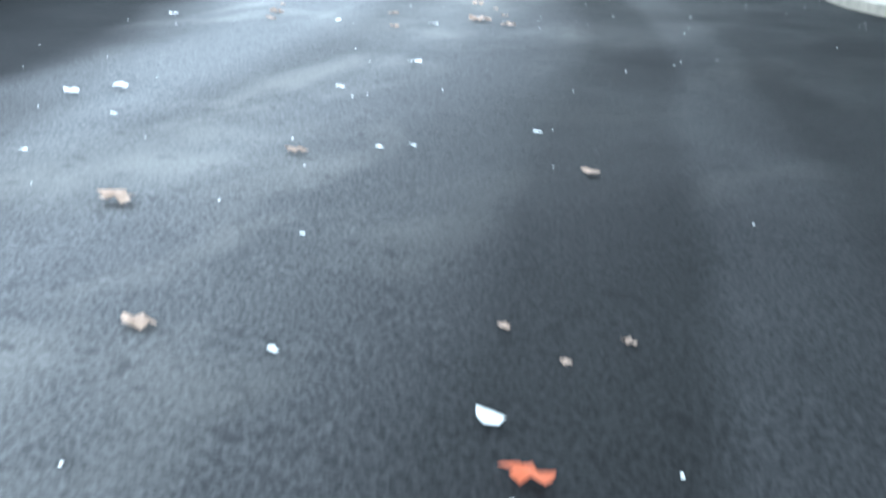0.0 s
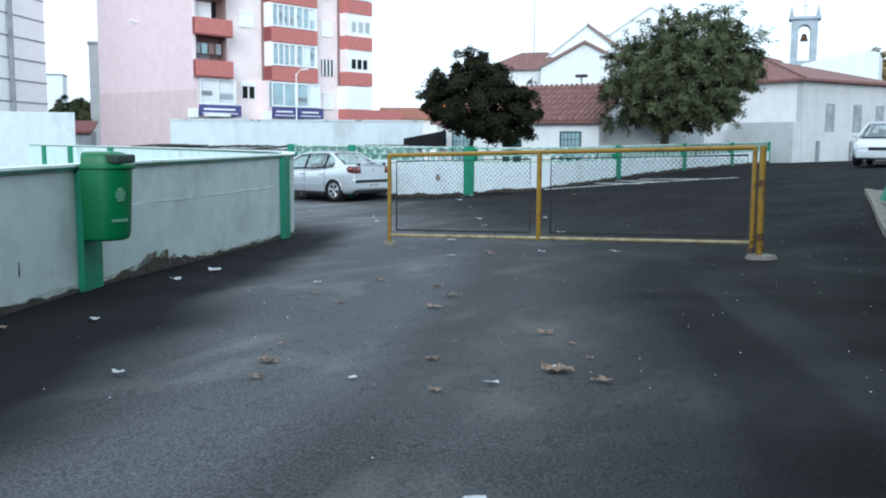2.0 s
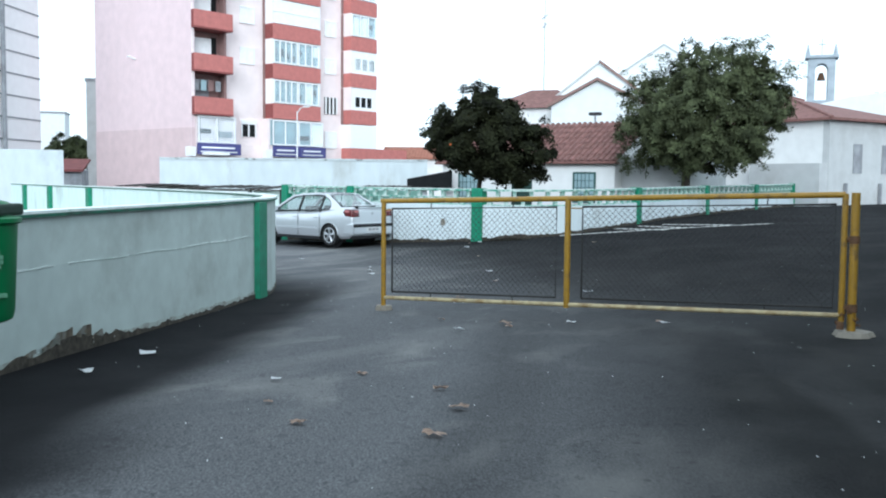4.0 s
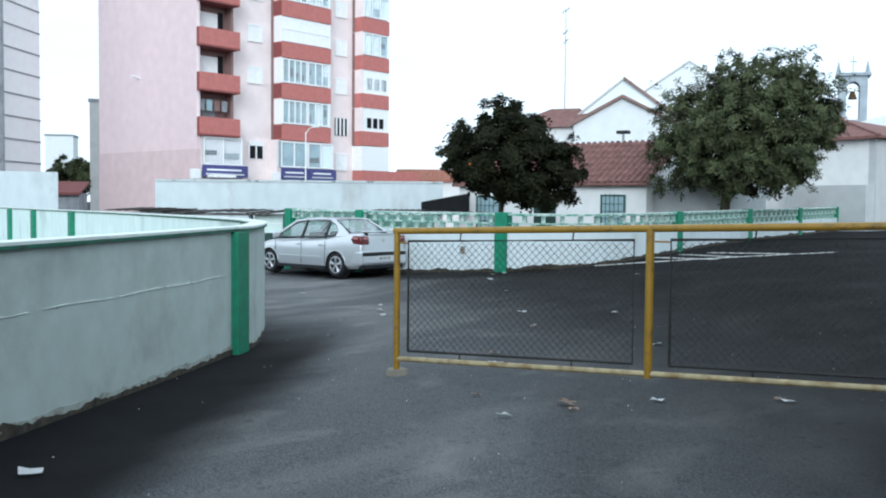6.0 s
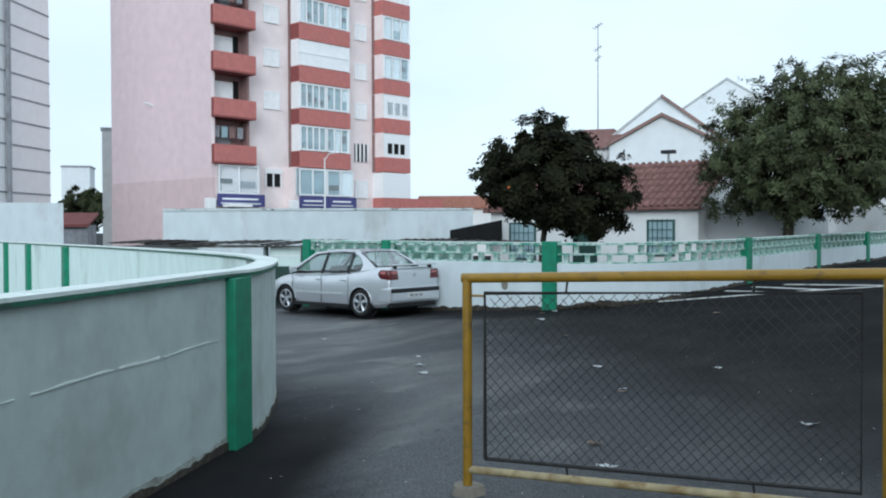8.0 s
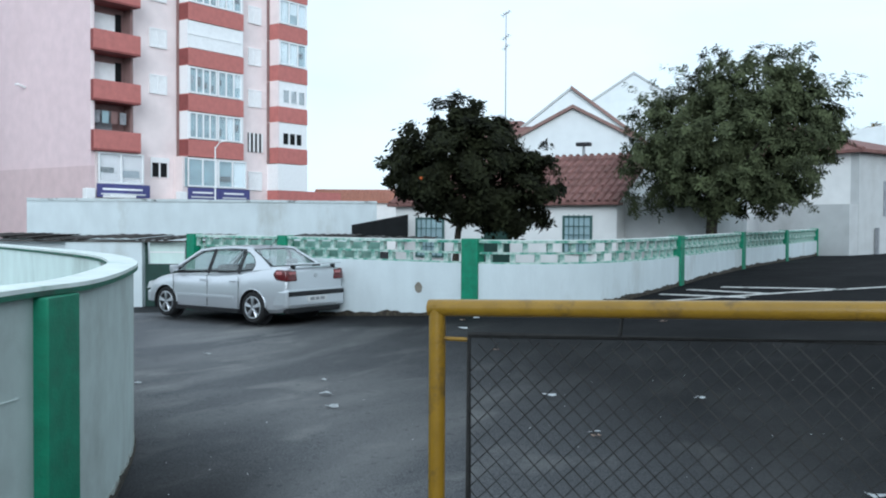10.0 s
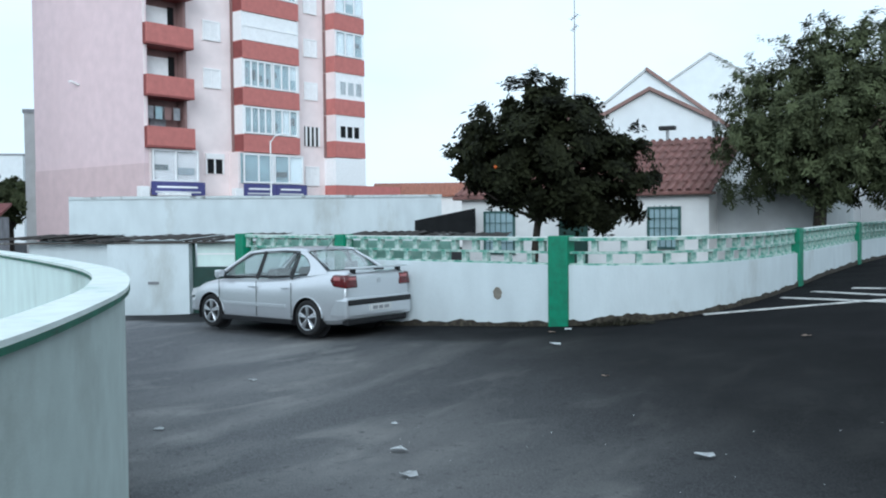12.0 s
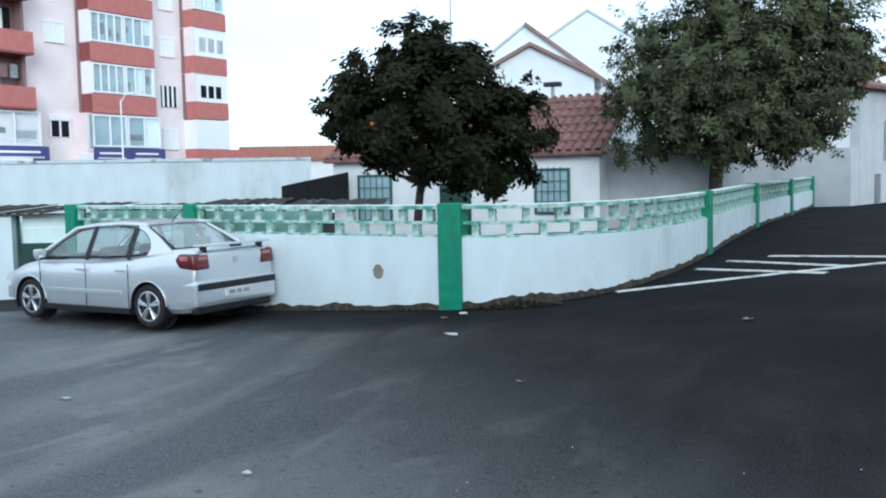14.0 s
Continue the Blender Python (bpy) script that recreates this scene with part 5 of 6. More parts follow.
# ---- white yard wall and lean-to shed ----
def yard():
    wl_ = tagged(new("wall_yard"), "tall white yard wall, streaked with dark stains", "wall", kind="structure")
    line = spline([(-19.3, 29.9), (-17.6, 31.6), (-15.3, 34.4), (-12.6, 37.8)], 6)
    part("wall_body", ribbon(bmesh.new(), line, 0.12, -1.5, lambda x, y: 2.17 + 0.01 * (y - 30)), M_WALL_FAR, wl_)
    part("coping", ribbon(bmesh.new(), spline([(p.x, p.y) for p in line], 4), 0.15, lambda x, y: 2.13 + 0.01 * (y - 30), lambda x, y: 2.20 + 0.01 * (y - 30) + 0.018 * noise.noise(Vector((x * 1.9, y * 1.9, 2)))), M_COPING, wl_, "stained uneven coping")
    low = spline([(-36.5, 26.0), (-30.9, 32.6), (-29.4, 34.5)], 5)
    part("wall_low", ribbon(bmesh.new(), low, 0.12, -1.5, 2.66), M_WALL_FAR, wl_)
    # the shed front, right to left
    m = Matrix.Translation((-16.6, 28.15, 0)) @ Matrix.Rotation(math.atan2(1.55, 4.4), 4, "Z")
    t = thing("lean_to_shed", m, "white lean-to shed with a rusty sheet roof against a wall", "shed")
    z = -1.2
    part("front_wall", boxed(-1.6, 2.0, 0, 0.15, z, 1.12), M_WALL_FAR, t)
    part("side_wall", boxed(-1.6, -1.45, 0.15, 2.6, z, 1.12), M_WALL_FAR, t)
    part("front_wall_inner", boxed(0.4, 2.3, -0.25, -0.02, z, 1.08), M_WALL_FAR, t)
    part("letter_slot", boxed(1.35, 1.6, -0.27, -0.25, 0.15, 0.21), M_STONE, t)
    g = part("yard_gate", boxed(2.35, 4.4, -0.04, 0.08, z, 0.52), M_DKGREEN, t, "dark green gate with pale sheet panels")
    for x0, x1 in ((2.40, 3.27), (3.39, 4.36)):
        part("panel", boxed(x0, x1, 0.0, 0.03, 0.53, 1.08, 0.004), M_MINT, g, "pale sheet panel")
        part("panel_rail", boxed(x0, x1, -0.012, -0.001, 0.80, 0.83), M_FRAME, g)
    part("post", boxed(3.3, 3.36, -0.03, 0.0, z, 1.12), M_DKGREEN, g)
    part("post", boxed(2.3, 2.36, -0.03, 0.0, z, 1.12), M_DKGREEN, g)
    rr = random.Random(5)
    x = -2.3
    while x < 8.5:
        w = rr.uniform(0.7, 1.5)
        h = rr.uniform(-0.03, 0.05)
        bm = bmesh.new()
        n = 8
        rows = []
        for i in range(n + 1):
            xx = x + w * i / n
            zz = 0.018 * math.cos(i * math.pi)
            rows.append([bm.verts.new((xx, yy, 1.14 + h + zz + (yy + 0.4) * 0.025)) for yy in (-0.35 + rr.uniform(-0.04, 0.04), 2.4)])
        for q, s2 in zip(rows, rows[1:]):
            bm.faces.new((q[0], s2[0], s2[1], q[1]))
        bmesh.ops.solidify(bm, geom=bm.faces[:], thickness=0.025)
        part("roof_sheet", bm, M_SHEET, t, "corrugated roof sheet, rusty")
        x += w - 0.08
    for k in range(3):
        part("roof_batten", boxed(-2.2 + 2.6 * k, 0.6 + 2.6 * k, -0.3, -0.24, 1.06, 1.10, 0.01), M_SHEET, t)
    # dark sheet roof rising beside the house
    b = tagged(part("lean_roof", prism(bmesh.new(), [(-2.3, 1.16), (1.3, 1.85), (1.3, 1.1), (-2.3, 1.08)], 0, 0.25), M_DARK), "dark sloping sheet roof behind the wall", "roof")
    b.matrix_world = Matrix.Translation((-12.6, 37.2, 0)) @ Matrix.Rotation(radians(20), 4, "Z")


yard()


CABX, CABY = -18.75, 29.25
dark_cabinet = thing("metal_cabinet", Matrix.Translation((CABX, CABY, ground_z(CABX, CABY))) @ Matrix.Rotation(radians(35), 4, "Z"), "dark green metal cabinet beside the shed", "cabinet")
part("body", boxed(-0.45, 0.45, -0.3, 0.3, 0, 1.75, 0.02), M_DKGREEN, dark_cabinet)
part("door", boxed(-0.40, 0.40, -0.325, -0.302, 0.1, 1.65, 0.006), M_DKGREEN, dark_cabinet)
part("handle", boxed(0.28, 0.32, -0.36, -0.326, 0.8, 1.0, 0.006), M_METAL, dark_cabinet)


# ---- houses ----
def tiled_roof(parent, w, z0, y0, y1, z1, name="roof_slope", tile=None):
    """One slope with rows of half-round tiles, from the eave (y0, z0) to the ridge (y1, z1)."""
    slope = part(name, prism(bmesh.new(), [(y0, z0 - 0.06), (y1, z1 - 0.06), (y1, z1), (y0, z0)], -w / 2, w / 2, "x"), tile or M_TILE, parent, "weathered clay tile roof")
    n, rows = int(w / 0.24), max(3, int((y1 - y0) / 0.38)) if y1 > y0 else max(3, int((y0 - y1) / 0.38))
    bm = bmesh.new()
    for j in range(n):
        x = -w / 2 + w * (j + 0.5) / n
        for r in range(rows):
            f0, f1 = r / rows, (r + 1.08) / rows
            pa, pb = Vector((x, y0 + (y1 - y0) * f0, z0 + (z1 - z0) * f0 + 0.035)), Vector((x, y0 + (y1 - y0) * f1, z0 + (z1 - z0) * f1 + 0.005))
            q = []
            for p, rad in ((pa, 0.085), (pb, 0.07)):
                q.append([bm.verts.new(p + Vector((rad * math.cos(a), 0, rad * 0.8 * math.sin(a) - 0.01))) for a in (0, math.pi / 3, 2 * math.pi / 3, math.pi)])
            for k in range(3):
                bm.faces.new((q[0][k], q[0][k + 1], q[1][k + 1], q[1][k]))
    tl = part("roof_tiles", bm, tile or M_TILE, slope)
    tagged(tl, kind="stuff")
    return slope


def barred_window(parent, x, z, w, h, y):
    wd = part("window", boxed(x - w / 2, x + w / 2, y - 0.03, y - 0.004, z, z + h), M_ROOM, parent)
    f = bmesh.new()
    for a, b, c, d in ((x - w / 2 - 0.06, x + w / 2 + 0.06, z - 0.06, z), (x - w / 2 - 0.06, x + w / 2 + 0.06, z + h, z + h + 0.06), (x - w / 2 - 0.06, x - w / 2, z, z + h), (x + w / 2, x + w / 2 + 0.06, z, z + h)):
        box(f, a, b, y - 0.06, y - 0.002, c, d)
    part("window_frame", f, M_TEAL, wd)
    for j in range(1, 5):
        xx = x - w / 2 + w * j / 5
        part("bar", tube(bmesh.new(), [(xx, y - 0.1, z - 0.05), (xx, y - 0.1, z + h + 0.09)], 0.014, 5), M_TEAL, wd)
    for j in range(1, 4):
        zz = z + h * j / 4
        part("bar", tube(bmesh.new(), [(x - w / 2, y - 0.1, zz), (x + w / 2, y - 0.1, zz)], 0.011, 5), M_TEAL, wd)


def cottage():
    a, b = Vector((-12.1, 38.3)), Vector((-4.55, 37.0))
    c = (a + b) / 2
    w = (b - a).length
    m = Matrix.Translation((c.x, c.y, 0)) @ Matrix.Rotation(math.atan2(b.y - a.y, b.x - a.x), 4, "Z")
    t = thing("cottage", m, "white cottage with barred windows and a clay tile roof", "house")
    part("wall", boxed(-w / 2, w / 2, 0, 5, -0.8, 2.1), M_WHITE, t)
    part("eave", boxed(-w / 2 - 0.15, w / 2 + 0.15, -0.25, 0.1, 2.1, 2.18), M_TRIM, t)
    tiled_roof(t, w + 0.3, 2.18, -0.28, 2.6, 3.75)
    tiled_roof(t, w + 0.3, 2.18, 5.28, 2.6, 3.75)
    part("gable_wall", prism(bmesh.new(), [(0, 2.1), (5, 2.1), (2.5, 3.68)], w / 2 - 0.2, w / 2, "x"), M_WHITE, t)
    part("gable_wall", prism(bmesh.new(), [(0, 2.1), (5, 2.1), (2.5, 3.68)], -w / 2, -w / 2 + 0.2, "x"), M_WHITE, t)
    barred_window(t, -w / 2 + 1.35, 0.55, 0.95, 1.15, 0)
    barred_window(t, w / 2 - 1.2, 0.75, 0.80, 1.0, 0)
    part("door", boxed(-0.5, 0.4, -0.03, 0.0, -0.8, 1.5), M_DKGREEN, t, "dark door")
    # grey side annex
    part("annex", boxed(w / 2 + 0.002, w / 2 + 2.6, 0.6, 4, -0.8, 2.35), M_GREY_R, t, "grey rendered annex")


cottage()


def gable_house(x, y, rot, w, d, eave, peak, label, lift=0.0, trim=True):
    m = Matrix.Translation((x, y, 0)) @ Matrix.Rotation(radians(rot), 4, "Z")
    t = thing("gabled_house", m, label, "house", "white gabled houses")
    part("wall", prism(bmesh.new(), [(-w / 2, -1), (w / 2, -1), (w / 2, eave), (0, peak), (-w / 2, eave)], 0, d), M_FARWHITE, t)
    k = (peak - eave) / (w / 2)
    for s2 in (1, -1):
        o = 0.22
        part("roof_slope", prism(bmesh.new(), [(0, peak + 0.02), (s2 * (w / 2 + o), eave - k * o + 0.02), (s2 * (w / 2 + o), eave - k * o + 0.14), (0, peak + 0.14)], -0.05, d), M_GREY_R, t)
        if trim:
            part("barge_board", prism(bmesh.new(), [(0, peak + 0.01), (s2 * (w / 2 + o), eave - k * o + 0.01), (s2 * (w / 2 + o), eave - k * o + 0.15), (0, peak + 0.15)], -0.20, -0.052), M_TRIM, t, "dark brown gable trim")
    return t


gable_house(-8.55, 47.3, 8, 4.4, 9, 5.05, 6.2, "white gabled house front with brown trim")
tall_gable = gable_house(-9.42, 50.3, 8, 7.2, 8, 4.64, 7.4, "taller white gabled house behind another", trim=False)
part("barge_board", prism(bmesh.new(), [(0, 7.41), (3.82, 4.48), (3.82, 4.66), (0, 7.56)], -0.20, -0.052), M_TRIM, tall_gable, "brown barge board")
gable_house(-8.7, 60.2, 8, 8.0, 9, 6.9, 9.5, "large white gabled house behind the tree", trim=False)
hip = thing("hipped_roof_house", Matrix.Translation((-12.2, 48.5, 0)) @ Matrix.Rotation(radians(8), 4, "Z"), "house with a hipped clay tile roof", "house")
part("wall", boxed(-2.2, 2.2, 0, 4.5, -1, 5.1), M_WHITE, hip)
bm = bmesh.new()
q = [bm.verts.new(p) for p in ((-2.5, -0.3, 5.1), (2.5, -0.3, 5.1), (2.5, 4.8, 5.1), (-2.5, 4.8, 5.1))]
r2 = [bm.verts.new(p) for p in ((-0.7, 2.2, 6.2), (0.7, 2.2, 6.2))]
for f in ((q[0], q[1], r2[1], r2[0]), (q[1], q[2], r2[1]), (q[2], q[3], r2[0], r2[1]), (q[3], q[0], r2[0]), (q[3], q[2], q[1], q[0])):
    bm.faces.new(f)
part("roof", bm, M_TILE, hip, "hipped clay tile roof")


def corner_house():
    """The white house where the uphill road bends, long side's shade put into grey render."""
    m = Matrix.Translation((1.9, 44.7, 0)) @ Matrix.Rotation(math.atan2(4.9, 2.8), 4, "Z")
    t = thing("corner_house", m, "long white house with a clay tile roof at the road bend", "house")
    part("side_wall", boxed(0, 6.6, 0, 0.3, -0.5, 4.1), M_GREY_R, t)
    part("front_wall", boxed(0, 0.3, 0.3, 6.5, -0.5, 4.1), M_WHITE, t)
    part("back_wall", boxed(0.3, 6.6, 6.2, 6.5, -0.5, 4.1), M_WHITE, t)
    part("end_wall", boxed(6.3, 6.6, 0.3, 6.2, -0.5, 4.1), M_WHITE, t)
    hr = bmesh.new()
    e4 = [hr.verts.new((x, y, 4.1)) for x, y in ((-0.3, -0.3), (6.9, -0.3), (6.9, 6.8), (-0.3, 6.8))]
    l4 = [hr.verts.new((x, y, 4.0)) for x, y in ((-0.3, -0.3), (6.9, -0.3), (6.9, 6.8), (-0.3, 6.8))]
    r4 = [hr.verts.new(p) for p in ((2.4, 4.3, 5.45), (4.2, 4.3, 5.25))]
    for f in ((e4[0], e4[1], r4[1], r4[0]), (e4[1], e4[2], r4[1]), (e4[2], e4[3], r4[0], r4[1]), (e4[3], e4[0], r4[0]), l4[::-1]):
        hr.faces.new(f)
    for k in range(4):
        hr.faces.new((l4[k], l4[(k + 1) % 4], e4[(k + 1) % 4], e4[k]))
    part("roof", hr, M_TILE, t, "low hipped clay tile roof")
    part("ridge", tube(bmesh.new(), [(-0.3, -0.3, 4.1), (2.4, 4.3, 5.46), (4.2, 4.3, 5.26)], 0.07, 6), M_TILE, t)
    for x in (1.6, 3.6, 5.3):
        part("window", boxed(x, x + 0.6, -0.03, 0.01, 1.9, 3.1), M_STONE, t)
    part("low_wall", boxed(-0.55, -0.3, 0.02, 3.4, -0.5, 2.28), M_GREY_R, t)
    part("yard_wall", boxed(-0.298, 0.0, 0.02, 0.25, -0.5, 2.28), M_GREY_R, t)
    for x in (1.0, 3.4):
        part("wall_post", boxed(x, x + 0.1, -0.15, -0.03, 0.2, 1.5), M_STONE, t)


corner_house()
wb = tagged(part("white_building", prism(bmesh.new(), [(-2.6, -1), (1.75, -1), (1.75, 6.75), (1.45, 6.85), (-1.0, 6.55), (-2.6, 6.2)], 0, 5), M_FARWHITE), "plain white building with a sloping top", "building")
wb.matrix_world = Matrix.Translation((2.2, 64.5, 0))


def bell_tower():
    t = thing("bell_tower", Matrix.Translation((-1.15, 72.3, 0)) @ Matrix.Rotation(radians(8), 4, "Z") @ Matrix.Diagonal((0.86, 0.86, 1, 1)), "grey stone church bell tower with an open arch", "tower")
    part("shaft", boxed(-1.0, 1.0, -0.8, 0.8, -1, 7.0), M_STONE_HAZED, t)
    for x in (-1, 1):
        part("jamb", boxed(x * 0.72 - 0.26, x * 0.72 + 0.26, -0.7, 0.7, 7.0, 9.0), M_STONE_HAZED, t)
    arch = bmesh.new()
    out = [(-0.98, 9.0), (-0.46, 9.0)] + [(-0.46 * math.cos(a), 9.0 + 0.42 * math.sin(a)) for a in [math.pi * j / 8 for j in range(1, 8)]] + [(0.46, 9.0), (0.98, 9.0), (0.98, 9.75), (-0.98, 9.75)]
    prism(arch, out, -0.7, 0.7)
    part("arch", arch, M_STONE_HAZED, t)
    part("cornice", boxed(-1.2, 1.2, -0.95, 0.95, 9.75, 9.95, 0.04), M_STONE_HAZED, t)
    for x in (-1.0, 1.0):
        bm = bmesh.new()
        bmesh.ops.create_cone(bm, cap_ends=True, segments=8, radius1=0.2, radius2=0.03, depth=0.8)
        bm.transform(Matrix.Translation((x, 0, 10.35)))
        part("pinnacle", bm, M_STONE_HAZED, t)
    bm = bmesh.new()
    bmesh.ops.create_cone(bm, cap_ends=True, segments=12, radius1=0.32, radius2=0.14, depth=0.5)
    bm.transform(Matrix.Translation((0, 0, 8.6)))
    part("bell", bm, M_RUST, t, "dark bronze bell")
    part("cross", boxed(-0.03, 0.03, -0.03, 0.03, 9.95, 11.1), M_STONE_HAZED, t)
    part("cross_arm", boxed(-0.25, 0.25, -0.03, 0.03, 10.7, 10.76), M_STONE_HAZED, t)


bell_tower()
orange_roof = thing("long_low_house", Matrix.Translation((-29.2, 72, 0)) @ Matrix.Rotation(radians(25), 4, "Z"), "long low house with an orange tile roof", "house")
part("wall", boxed(-5, 4.8, 0, 6, -2, 3.2), M_WHITE, orange_roof)
tiled_roof(orange_roof, 10, 3.2, -0.3, 3, 4.2, tile=M_TILE_OR)
small_house = thing("small_grey_house", Matrix.Translation((-17.6, 61, 0)) @ Matrix.Rotation(radians(15), 4, "Z"), "small grey gabled house seen over the wall", "house")
part("wall", prism(bmesh.new(), [(-2.0, -1), (2.0, -1), (2.0, 2.9), (-1.2, 4.9), (-2.0, 4.9)], 0, 4), M_GREY_R, small_house)
part("roof", prism(bmesh.new(), [(-1.3, 4.95), (2.3, 2.75), (2.3, 2.9), (-1.3, 5.1)], -0.2, 4.2), M_STONE, small_house)


red_shed = thing("red_roofed_shed", Matrix.Translation((-33.12, 37.92, 0)) @ Matrix.Rotation(radians(40), 4, "Z"), "low shed with a faded red roof beyond the yard wall", "shed")
part("wall", boxed(-0.75, 0.75, 0, 2.5, -1.2, 2.42 - 0.6), M_STONE, red_shed)
part("roof", prism(bmesh.new(), [(-0.3, 2.42 - 0.7), (2.7, 2.42 - 0.1), (2.7, 2.42), (-0.3, 2.42 - 0.58)], -0.85, 0.85, "x"), M_RED_ROOF, red_shed)


# ---- poles ----
def antenna():
    t = thing("roof_antenna", Matrix.Translation((-12.55, 50.7, 6.2)), "tall thin roof antenna mast", "antenna")
    part("mast", tube(bmesh.new(), [(0, 0, -0.3), (0, 0, 4.85)], 0.03, 6, 0.018), M_METAL, t)
    for z, w in ((4.8, 0.35), (3.75, 0.3), (3.3, 0.22)):
        a = part("boom", tube(bmesh.new(), [(-w * 0.5, 0, z - 0.1), (w * 0.5, 0, z + 0.1)], 0.02, 5), M_METAL, t)
        for j in range(4):
            x = -w * 0.5 + w * j / 3
            part("element", tube(bmesh.new(), [(x, -0.25, z - 0.1 + 0.2 * j / 3), (x, 0.25, z - 0.1 + 0.2 * j / 3)], 0.01, 4), M_METAL, a)


antenna()


def roof_cowl():
    t = thing("roof_cowl", Matrix.Translation((-6.25, 39.9, 3.55)), "small dark chimney cowl on the cottage ridge", "chimney cowl")
    part("stem", tube(bmesh.new(), [(0, 0, -0.1), (0, 0, 0.5)], 0.045, 8), M_METAL, t)
    part("cap", boxed(-0.24, 0.24, -0.12, 0.12, 0.5, 0.62, 0.03), M_TRIMBLK, t)


roof_cowl()


def street_lamp():
    t = thing("street_lamp", Matrix.Translation((-26.8, 48.8, 0)), "slim pale street lamp with a short arm", "street lamp")
    part("pole", tube(bmesh.new(), [(0, 0, -1), (0, 0, 5.3)], 0.05, 8, 0.03), M_FRAME, t)
    part("arm", tube(bmesh.new(), [(0, 0, 5.2), (0.25, 0, 5.5), (0.5, 0, 5.55)], 0.025, 6), M_FRAME, t)
    part("head", boxed(0.45, 0.85, -0.07, 0.07, 5.52, 5.6, 0.02), M_FRAME, t)


street_lamp()


# ---- trees ----
def tree(name, x, y, z, blobs, leaf, mat, label, seed, count, trunk, droop=0.0, fruit=0, shoot=0.0):
    """Trunk and limbs, and a crown of many small leaves gathered in clumps round the limb tips."""
    t = thing(name, Matrix.Translation((x, y, z)), label, "tree")
    rg = np.random.RandomState(seed)
    rnd = random.Random(seed)
    bm = bmesh.new()
    tube(bm, spline([(0, 0, -0.3), (trunk[0] * 0.3, 0, trunk[2] * 0.5), (trunk[0], trunk[1], trunk[2])], 5), trunk[3], 8, trunk[3] * 0.75)
    part("trunk", bm, M_BARK, t, smooth=True)
    tips = []
    for bx, by, bz, rx, ry, rz in blobs:
        n = max(3, int(5 * rx * rz))
        for j in range(n):
            d = Vector((rnd.gauss(0, 1), rnd.gauss(0, 1), rnd.gauss(0, 1))).normalized() * rnd.uniform(0.45, 0.95)
            tip = Vector((bx + d.x * rx, by + d.y * ry, bz + d.z * rz))
            tips.append(tip)
    limb = bmesh.new()
    for j, tip in enumerate(tips):
        if j % 3 == 0:
            a = Vector((trunk[0], trunk[1], trunk[2] * rnd.uniform(0.75, 1.0)))
            mid = a.lerp(tip, 0.5) + Vector((0, 0, -0.12 + rnd.uniform(-0.1, 0.1)))
            tube(limb, spline([a, mid, tip], 4), trunk[3] * 0.45, 5, 0.008, cap=False)
    part("limbs", limb, M_BARK, t)
    # leaves: clumps over the blob shells and round the tips
    pts, outs = [], []
    per = np.array([b[3] * b[4] + b[3] * b[5] for b in blobs])
    per = per / per.sum()
    for b, share in zip(blobs, per):
        n = int(count * share)
        nc = max(30, n // (70 if shoot else 150))
        d = rg.normal(size=(nc, 3))
        d /= np.linalg.norm(d, axis=1)[:, None]
        bump = 1 + 0.26 * np.sin(5 * d[:, 0] + seed) * np.cos(4 * d[:, 2] + 2 * d[:, 1]) + 0.10 * rg.normal(size=nc)
        rad = (1 - 0.5 * rg.random_sample(nc) ** 2.2) * bump
        c = np.array(b[:3]) + d * rad[:, None] * np.array(b[3:])
        k = rg.randint(0, nc, n)
        if shoot:
            # leaves along arching shoots that lean out, up and a little to one side
            way = d * 0.75 + rg.normal(size=(nc, 3)) * 0.30 + np.array([0.18, 0, 0.42])
            long = shoot * (0.5 + rg.random_sample(nc)) * (0.7 + 0.6 * np.clip(d[:, 2], 0, 1))
            u = rg.random_sample(n)
            p = c[k] + way[k] * (long[k] * u)[:, None] + np.array([0, 0, -0.42]) * (long[k] * u ** 2.2)[:, None] + rg.normal(size=(n, 3)) * (0.085 * (1.1 - 0.75 * u))[:, None]
        else:
            p = c[k] + rg.normal(size=(n, 3)) * np.array([0.085, 0.085, 0.07]) * (b[3] ** 0.35)
        pts.append(p)
        outs.append(d[k] + rg.normal(size=(n, 3)) * 0.32 + np.array([0, 0, 0.35]))
    p, nn = np.concatenate(pts), np.concatenate(outs)
    n = len(p)
    nn /= np.linalg.norm(nn, axis=1)[:, None]
    a = rg.normal(size=(n, 3))
    a[:, 2] -= droop * 2
    a -= nn * (a * nn).sum(1)[:, None]
    a /= np.linalg.norm(a, axis=1)[:, None]
    c = np.cross(nn, a)
    ln = leaf[0] * (0.6 + 0.8 * rg.random_sample(n))[:, None]
    wd = leaf[1] * (0.6 + 0.8 * rg.random_sample(n))[:, None]
    v = np.stack([p, p + a * ln * 0.5 + c * wd + nn * wd * 0.3, p + a * ln, p + a * ln * 0.5 - c * wd + nn * wd * 0.3], 1).reshape(-1, 3)
    me = bpy.data.meshes.new("crown")
    f = np.arange(4 * n).reshape(-1, 4)
    me.from_pydata(v.tolist(), [], f.tolist())
    me.materials.append(mat)
    cr = new("crown", me)
    cr.parent = t
    if fruit:
        for j in rg.randint(0, n, fruit):
            b = bmesh.new()
            bmesh.ops.create_icosphere(b, subdivisions=2, radius=0.034, matrix=Matrix.Translation(Vector(p[j])))
            part("fruit", b, M_FRUIT, t, "small orange fruit", smooth=True)
    return t


